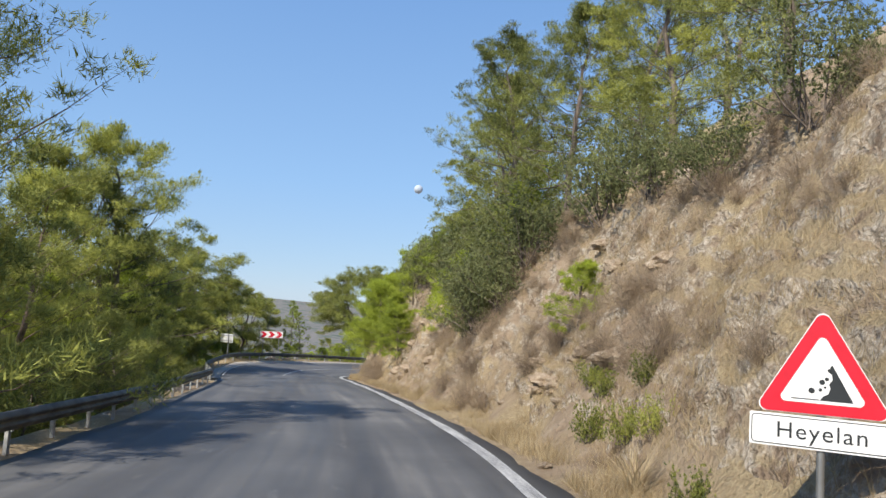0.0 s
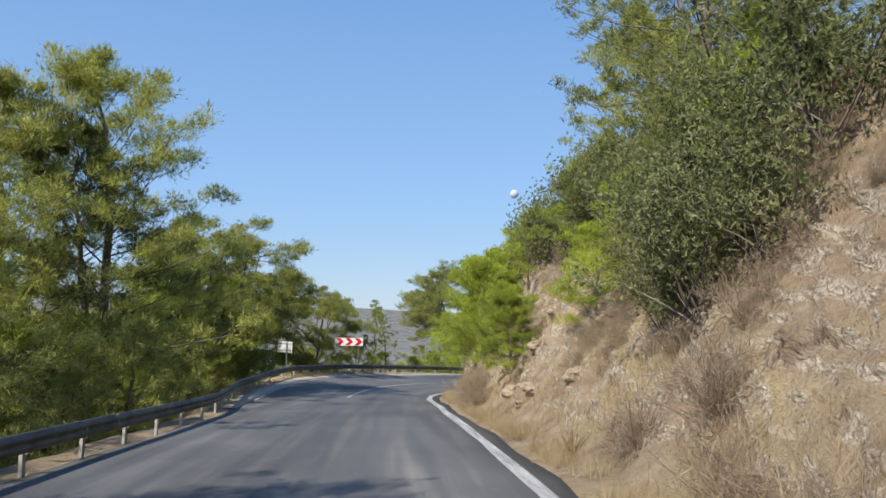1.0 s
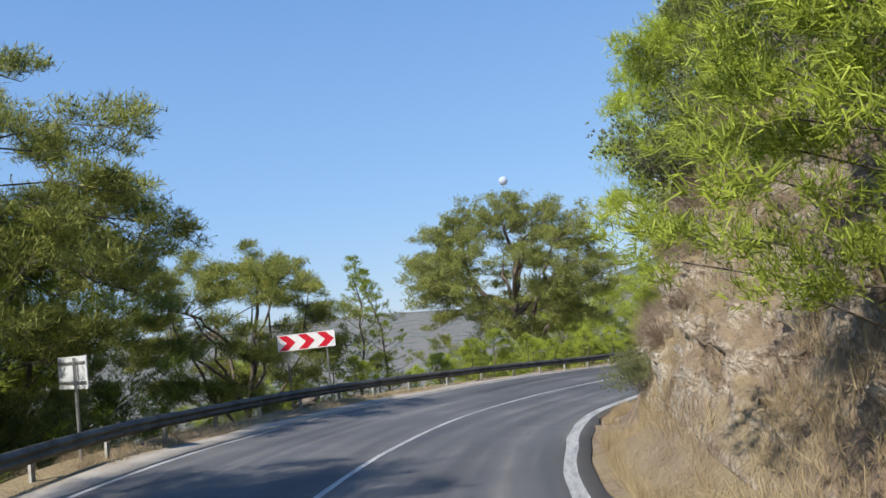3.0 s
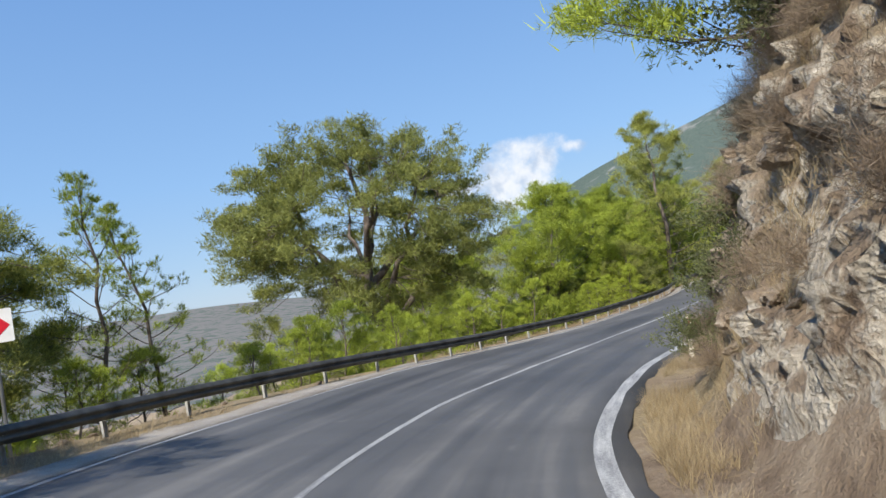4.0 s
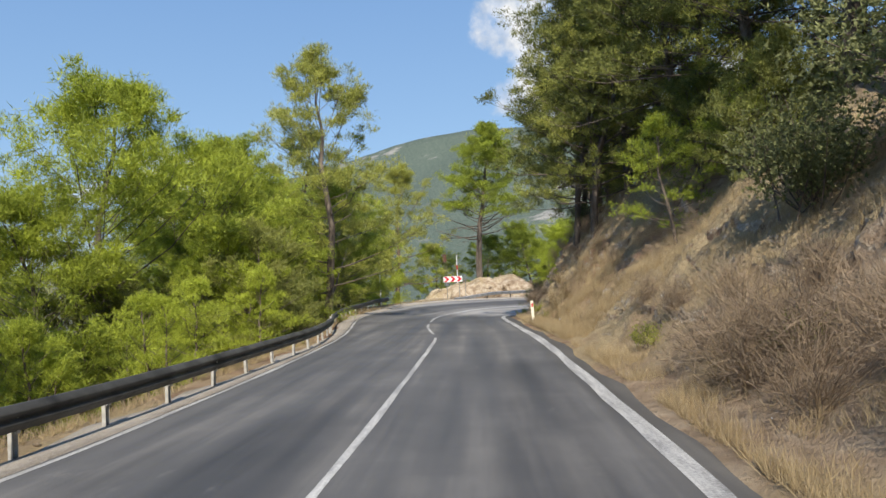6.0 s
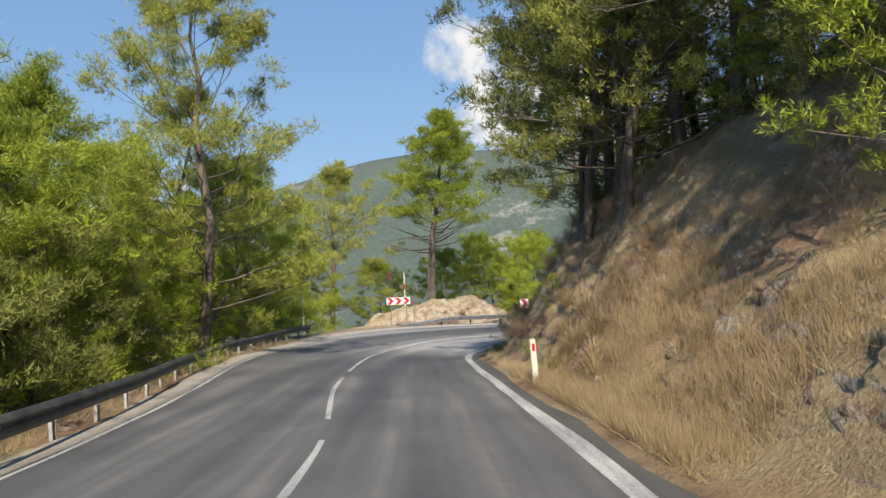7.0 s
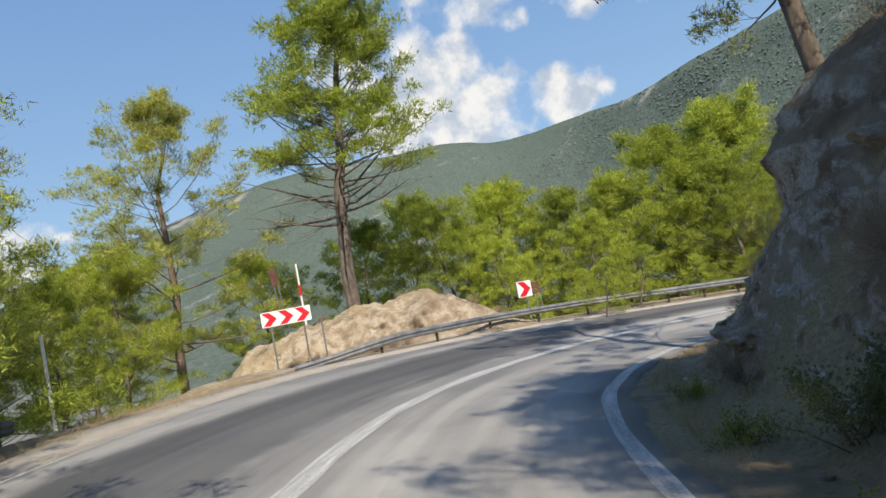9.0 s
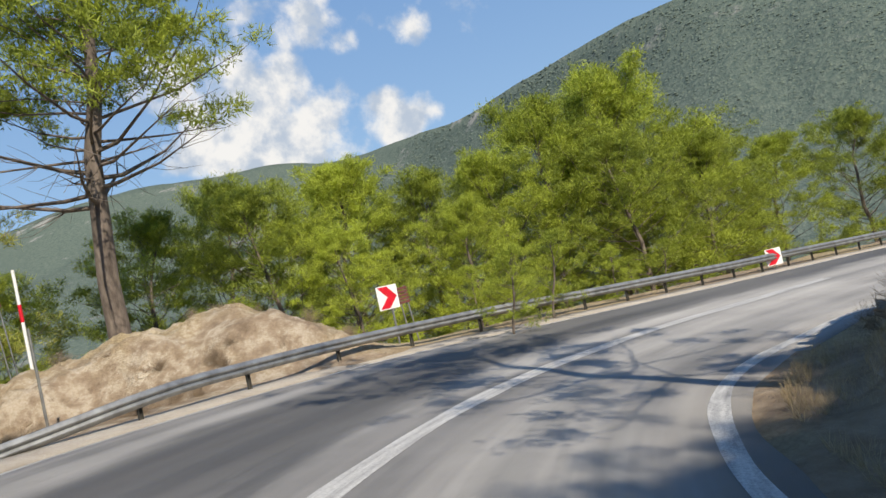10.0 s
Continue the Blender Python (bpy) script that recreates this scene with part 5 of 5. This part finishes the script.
forest(MID, [(*at(s, o), h) for s, o, h in [(107.5, -13.5, 12), (113.5, -10.6, 13), (117.5, -9.2, 13), (123.5, -6.6, 13), (127, -6.9, 12), (115.5, -9.2, 12), (111.5, -9.8, 13), (107.2, -10.4, 13), (121.5, -6.0, 11), (125, -5.6, 11), (128.6, -6.2, 10), (110, -12.5, 12), (129.5, -8.2, 11), (127, -10.2, 11), (130, -14, 12)]], "pines above the bank")
forest(TALL, [(*at(s, o), h) for s, o, h in [(103.3, -9.6, 14), (104.9, -11.6, 15), (109, -10.6, 14), (120.0, -8.6, 15), (122.4, -8.0, 15), (125, -6.9, 14), (129.4, -6.6, 11), (91, -12, 12), (98, -13, 13)]], "tall pines above the bank")
forest(FRESH, [(*at(s, o), h) for s, o, h in [(17.5, -5.1, 1.7), (28, -7.0, 2.6), (31, -5.5, 2.8), (33.6, -5.2, 2.6), (38.9, -3.9, 2.9), (40.2, -4.1, 2.3), (46.6, -3.7, 4.4), (48.2, -3.9, 4.2), (43.4, -4.3, 2.8), (50, -3.6, 3.6)]], "dense young pines on the bank")
forest(YOUNG, [(*at(s, o), h) for s, o, h in [(124, -4.2, 1.0), (110, -6.4, 4.0)]], "young pines on the bank")
low = []
for i in range(38):
    s = rnd.uniform(78, 118)
    low.append((*at(s, float(RAIL(s)) + rnd.uniform(1.8, 8.5)), rnd.uniform(2.0, 3.6)))
for i in range(22):
    s = rnd.uniform(30, 80)
    low.append((*at(s, float(RAIL(s)) + rnd.uniform(3.0, 8)), rnd.uniform(1.2, 2.4)))
for i in range(12):
    low.append((rnd.uniform(52, 86), rnd.uniform(139, 150), rnd.uniform(1.5, 3.0)))
for i in range(44):
    s = rnd.uniform(70, 104)
    d = rnd.uniform(1.4, 8)
    low.append((*at(s, float(RAIL(s)) + d), 1.5 + 0.26 * d + rnd.uniform(0, 0.8)))
forest(YOUNG, low, "young pines below the road")
under = []
for i in range(64):
    s = rnd.uniform(-2, 66)
    d = rnd.uniform(1.9 if s < 40 else 4.0, 9.5)
    under.append((*at(s, float(RAIL(s)) + d), rnd.uniform(1.8, 3.2) + 0.28 * d))
for i in range(26):
    s = rnd.uniform(110, 138)
    under.append((*at(s, float(RAIL(s)) + rnd.uniform(2.4, 9)), rnd.uniform(2.6, 5.2)))
forest(UNDER, under, "undergrowth below the road")
bank = []
for i in range(34):
    s = rnd.uniform(18, 62)
    bank.append((*at(s, float(RIGHT(s)) - rnd.uniform(3.6, 8.5)), rnd.uniform(1.8, 3.8)))
for i in range(22):
    s = rnd.uniform(107, 150)
    bank.append((*at(s, float(RIGHT(s)) - rnd.uniform(5.2, 10)), rnd.uniform(1.6, 3.6)))
for i in range(14):
    s = rnd.uniform(107, 119)
    bank.append((*at(s, float(RIGHT(s)) - rnd.uniform(5.8, 7.8)), rnd.uniform(2.4, 4.0)))
forest(UNDER + YOUNG[:1], bank, "undergrowth above the bank")
slope = []
for i in range(22):
    s = rnd.uniform(36, 68)
    d = rnd.uniform(15, 27)
    slope.append((*at(s, d), rnd.uniform(3.5, 6.0) + 0.3 * d))
for i in range(16):
    s = rnd.uniform(60, 112)
    slope.append((*at(s, rnd.uniform(13, 32)), rnd.uniform(4.5, 7.5)))
for i in range(12):
    s = rnd.uniform(112, 150)
    slope.append((*at(s, rnd.uniform(16, 34)), rnd.uniform(8, 12)))
forest(LIME[:2], [(*at(s, float(RAIL(s)) + d), h) for s, d, h in [(112, 3.5, 5), (115.5, 5, 6), (119, 3.2, 5), (122, 5.2, 6), (125.5, 3.6, 5), (128, 6, 6.5), (131, 3.8, 5), (134, 5.5, 6), (137, 3.5, 4.5), (140, 6, 6)]], "bright pines past the rail")
forest(FAR + LIME[:1], slope, "pines on the slope below")
upper = [(*at(rnd.uniform(-25, 130), rnd.uniform(-26, -15)), rnd.uniform(8, 12)) for i in range(10)]
forest(FAR, upper, "pines on the hill above")

for s, o, k in [(25, -6.2, 1.5), (28, -6.6, 1.4), (30.5, -7.2, 1.4), (33, -7.0, 1.3), (21, -7.2, 1.5), (17, -7, 1.0), (31, -6.4, 1.2), (38.5, -7.2, 1.3), (40, -7.4, 1.2), (42, -6.6, 1.4), (44.5, -6.4, 1.3), (46, -6.2, 1.3), (49, -5.2, 1.2), (52, -4.7, 1.2), (54, -5.2, 1.3), (58.5, -4.2, 1.0), (61, -4.9, 1.0), (70, -3.5, 0.5), (64, -5.6, 0.9), (69.5, -5.6, 1.0), (72, -5.2, 1.2), (95, -8, 1.2), (90, -8.5, 1.3), (101, -6.4, 1.2), (97, -7.6, 1.7), (99.5, -8.8, 1.8), (94, -9.5, 1.7), (101.5, -7.0, 1.0), (129, -3.6, 0.5), (133.4, -3.9, 0.6), (137.5, -3.7, 0.5), (126, -6.4, 0.8), (27.5, -4.6, 0.7), (12, -7.6, 1.2), (26.3, -5.0, 1.2), (27.6, -5.4, 1.3), (25.2, -5.6, 1.2), (29.6, -5.4, 1.0), (14.5, -6.9, 0.9)]:
    x, y = at(s, o + rnd.uniform(-0.2, 0.2))
    tagged(sow(OAKS[rnd.randrange(2)], x, y, k, rnd.uniform(0, 360)), group="oak bushes on the bank")
for s, o, k in [(11.3, -3.8, 0.5), (12.6, -3.7, 0.55), (13.3, -4.1, 0.5), (10.6, -3.9, 0.45), (12, -4.4, 0.45), (14.2, -4.2, 0.4), (8.2, -3.4, 0.45), (46.5, -3.0, 0.45), (88, -3.6, 0.5), (91, -3.9, 0.6), (97, -4.6, 0.7), (103, -3.8, 0.6), (118.6, -3.1, 0.6), (122.5, -3.3, 0.5), (135, -2.9, 0.6), (139, -3.0, 0.5), (86.0, -4.2, 0.6), (143, -3.2, 0.5)]:
    x, y = at(s, o)
    tagged(sow(GREENS[rnd.randrange(2)], x, y, k, rnd.uniform(0, 360), tall=1.5 if s < 20 else 1.0), group="green bushes on the verge")
spots = []
for i in range(520):
    s = rnd.uniform(-4, 158) if i < 260 else rnd.uniform(54, 78) if i < 370 else rnd.uniform(3, 33)
    u = float(SHOULDER(s)) + rnd.uniform(0.15, 1.0) ** 0.8 * 4.6
    if (15 < s < 20 and u > 3.2 or 33 < s < 42 and u > 1.6 or 111 < s < 119.5 and u < 3.2) and rnd.random() < 0.75:
        continue
    spots.append((*at(s, float(RIGHT(s)) - 0.5 - u), rnd.uniform(0.35, 1.1)))
for s, o, k in [(44.0, -3.1, 1.4), (44.8, -3.3, 1.3), (45.6, -3.0, 1.4), (43, -3.4, 1.2), (12, -4.6, 1.2), (14.5, -5.2, 1.3), (21, -3.6, 1.3), (22, -3.5, 1.4), (23, -3.6, 1.3), (24, -4.0, 1.3), (26, -3.6, 1.2), (19, -4.4, 1.3), (90, -4.6, 1.3), (91, -4.8, 1.4), (92, -5.0, 1.4), (88, -4.4, 1.3), (94, -4.8, 1.3), (89, -4.2, 1.2), (93, -4.3, 1.3), (95.3, -4.0, 1.4), (96.4, -4.4, 1.5), (97.2, -3.9, 1.5), (98.2, -4.5, 1.5), (99.3, -4.1, 1.4), (96, -5.2, 1.5), (98, -5.4, 1.5), (100.4, -4.9, 1.3), (94.6, -5.0, 1.4), (39.8, -2.9, 1.3), (40.8, -3.0, 1.3), (41.8, -3.1, 1.3), (103, -4.4, 1.1), (105.5, -4.3, 1.0)]:
    spots.append((*at(s, o), k))
spots.reverse()
brush = []
for i, (x, y, k) in enumerate(spots):
    kind = DRIES[rnd.randrange(4)]
    turn, lean = rnd.uniform(0, 360), (rnd.uniform(-10, 10), rnd.uniform(-10, 10))
    if i < 100:
        tagged(sow(kind, x, y, k, turn, 0.1, lean), group="dry shrubs on the bank")
        continue
    me = kind.children[0].data if kind.children[0].name.startswith("brush") else kind.children[1].data
    co = np.empty(len(me.vertices) * 3, np.float32)
    me.vertices.foreach_get("co", co)
    m = np.array(pose(x, y, gz(x, y) - 0.1, lean[0], lean[1], turn) @ Matrix.Diagonal((k, k, k, 1)))
    co = co.reshape(-1, 9)[::2].reshape(-1, 3)
    brush.append(co @ m[:3, :3].T + m[:3, 3])
brush = np.concatenate(brush)
tagged(new("dry_brush", mesh_from("dry_brush", brush, tri_faces(len(brush)), DRY)), "dry grey-brown brush covering the bank", "brush", kind="stuff")
for i in range(34):
    s = rnd.uniform(40, 112)
    x, y = at(s, float(RAIL(s)) + rnd.uniform(0.5, 2.2))
    tagged(sow(DRIES[rnd.randrange(4)], x, y, rnd.uniform(0.3, 0.6), rnd.uniform(0, 360)), group="dry shrubs by the rail")
for s, o, k in [(116.2, -3.5, 0.8), (117.3, -3.9, 0.8), (118.4, -3.6, 0.8), (119.5, -4.2, 0.8), (120.5, -3.7, 0.7), (115.4, -3.3, 0.7), (121.5, -4.2, 0.7), (9.5, -3.2, 0.8), (28, -3.1, 0.8), (98, -3.8, 0.8)]:
    x, y = at(s, o)
    tagged(sow(TUFTS[rnd.randrange(2)], x, y, k, rnd.uniform(0, 360), 0.03), group="grass clumps on the bank")
for i in range(44):
    x, y = 47.4 + rnd.uniform(-7, 6), 149.7 + rnd.uniform(-6, 3)
    if not kept_clear(x, y):
        tagged(sow(DRIES[rnd.randrange(4)], x, y, rnd.uniform(0.35, 0.8), rnd.uniform(0, 360)), group="dry shrubs on the mound")


def cling(ob, s, u, k, turn, lean, group):
    """A plant rooted in the face of the cut bank, leaning out towards the road."""
    q = on_road(s, float(RIGHT(s)) - 0.6 - float(SHOULDER(s)) - u)
    i = int(np.clip((s - S0) / 0.5, 0, len(NOR) - 1))
    n = Vector((NOR[i, 0], NOR[i, 1], 0))
    m = Matrix.Translation(Vector((q[0], q[1], gz(q[0], q[1]))) + n * 0.12) @ Matrix.Rotation(radians(lean), 4, Vector((0, 0, 1)).cross(n)) @ pose(0, 0, 0, 0, 0, turn) @ Matrix.Diagonal((k, k, k, 1))
    return tagged(copy_thing(ob, m), group=group)


for i in range(100):
    s, u = (rnd.uniform(55, 77), rnd.uniform(0.3, 2.4)) if i < 60 else (rnd.uniform(122, 157), rnd.uniform(0.0, 4.5))
    if 62.2 < s < 68 and u < 1.6 and rnd.random() < 0.7:
        continue
    cling(DRIES[rnd.randrange(4)], s, u, rnd.uniform(0.45, 0.95), rnd.uniform(0, 360), rnd.uniform(15, 50), "dry shrubs in the rock")
for s, u, k in [(57.5, 2.2, 0.8), (60.2, 0.2, 0.42), (61.2, 0.15, 0.45), (66, 2.4, 0.6), (69, 2.2, 0.8), (72.4, 0.3, 0.5), (73.2, 0.6, 0.5), (71, 1.0, 0.45), (58.6, 3.0, 0.9), (62, 3.0, 0.9)]:
    cling(OAKS[rnd.randrange(2)], s, u, k, rnd.uniform(0, 360), 20, "oak bushes in the rock")
# the pattern plants that were copied are not needed themselves
for ob in STORE:
    for part_ob in list(ob.children):
        bpy.data.objects.remove(part_ob)
    bpy.data.objects.remove(ob)


def straw(name, n, s_range, u_range, side, length, seed, label):
    rng = np.random.RandomState(seed)
    s = rng.uniform(*s_range, n)
    u = u_range[0] + (u_range[1] - u_range[0]) * rng.uniform(0, 1, n) ** 1.5
    o = (RIGHT(s) - 0.5 - u) if side == "right" else (LEFT(s) + 0.35 + u)
    q = on_road(s, o)
    keep = fractal(q[:, 0], q[:, 1], 1.6, 3) + 0.25 * rng.rand(n) > 0.02
    q = q[keep]
    q[:, 2] = ground_height(q[:, 0], q[:, 1]) - 0.02
    v = blades(q, np.tile([0.0, 0.0, 1.0], (len(q), 1)), 6, length, (0.004, 0.010), 0.45, rng)
    ob = new(name, mesh_from(name, v, tri_faces(len(v)), STRAW))
    tagged(ob, label, "grass", kind="stuff")


straw("dry_grass", 60000, (-5, 121), (0.15, 5.0), "right", (0.16, 0.42), 31, "pale dry grass on the bank and verge")
straw("dry_grass", 6000, (109, 119.5), (0.2, 3.4), "right", (0.2, 0.5), 34, "tall pale dry grass on the sunlit bank")
straw("dry_grass", 7000, (119.5, 158), (0.3, 4.0), "right", (0.12, 0.30), 33, "sparse short dry grass on the shaded bank")
straw("dry_grass", 14000, (38, 150), (0.5, 3.6), "left", (0.12, 0.30), 32, "short dry grass along the guardrail")


def rock_mesh(seed, flat):
    bm = bmesh.new()
    bmesh.ops.create_icosphere(bm, subdivisions=3, radius=1)
    off = Vector((seed * 3.1, seed, 0))
    for v in bm.verts:
        n = v.co.copy()
        k = 1 + 0.5 * noise.noise(n * 1.3 + off) + 0.28 * noise.noise(n * 2.7 + off)
        k = round(k * 7) / 7 * 0.6 + k * 0.4
        v.co = Vector((n.x * k * 1.2, n.y * k, n.z * k * flat))
    me = bpy.data.meshes.new("rock")
    bm.to_mesh(me)
    bm.free()
    me.materials.append(ROCK)
    return me


def rock_material():
    m, t, b, _ = material("layered_rock")
    n2, n3 = noise_tex(t, 1.3, 6, 0.65, stretch=(1, 1, 3.2)), noise_tex(t, 9, 6, 0.7)
    c = ramp(t, math_node(t, "ADD", math_node(t, "MULTIPLY", n2, 0.6), math_node(t, "MULTIPLY", n3, 0.4)), [(0.34, (0.22, 0.155, 0.105)), (0.5, (0.40, 0.31, 0.22)), (0.64, (0.52, 0.44, 0.34))])
    t.links.new(c, b.inputs["Base Color"])
    b.inputs["Roughness"].default_value = 0.95
    bump(t, b, math_node(t, "ADD", n2, math_node(t, "MULTIPLY", n3, 0.5)), 1.0, 0.1)
    return m


ROCK = rock_material()
ROCKS = [rock_mesh(i, (0.5, 0.7, 0.6)[i]) for i in range(3)]


def rock(x, y, size, turn, tilt, label, group, up=0.0):
    ob = new("rock", ROCKS[rnd.randrange(3)])
    ob.matrix_world = pose(x, y, gz(x, y) + up, tilt, rnd.uniform(-15, 15), turn) @ Matrix.Diagonal((size, size, size, 1))
    tagged(ob, label, "rock", group)


for i in range(70):
    s = rnd.choice((rnd.uniform(13, 20), rnd.uniform(32, 38), rnd.uniform(58, 75), rnd.uniform(86, 98), rnd.uniform(142, 157)))
    x, y = at(s, float(RIGHT(s)) - 0.6 - float(SHOULDER(s)) - rnd.uniform(0.2, 3.2))
    rock(x, y, rnd.uniform(0.12, 0.36), rnd.uniform(0, 360), rnd.uniform(-25, 25), "weathered tan rock in the cut bank", "bank rocks", -0.03)
for i in range(90):
    s = rnd.uniform(-2, 158)
    x, y = at(s, float(RIGHT(s)) - 0.7 - rnd.uniform(0, 1) ** 1.6 * 2.6)
    rock(x, y, rnd.uniform(0.03, 0.10), rnd.uniform(0, 360), rnd.uniform(-30, 30), "small pale stone on the verge", "verge stones", 0.01)
for i in range(40):
    s = rnd.uniform(50, 150)
    x, y = at(s, float(LEFT(s)) + rnd.uniform(0.5, 2.4))
    rock(x, y, rnd.uniform(0.03, 0.09), rnd.uniform(0, 360), rnd.uniform(-30, 30), "small pale stone by the guardrail", "verge stones", 0.01)
for i in range(16):
    rock(47.4 + rnd.uniform(-7, 6), 149.7 + rnd.uniform(-5, 3), rnd.uniform(0.12, 0.32), rnd.uniform(0, 360), rnd.uniform(-25, 25), "weathered tan rock in the mound", "mound rocks", -0.08)
x, y = at(67.5, 8.9)
rock(x, y, 0.32, 30, 5, "flat pale boulder behind the guardrail", "bank rocks", 0.05)
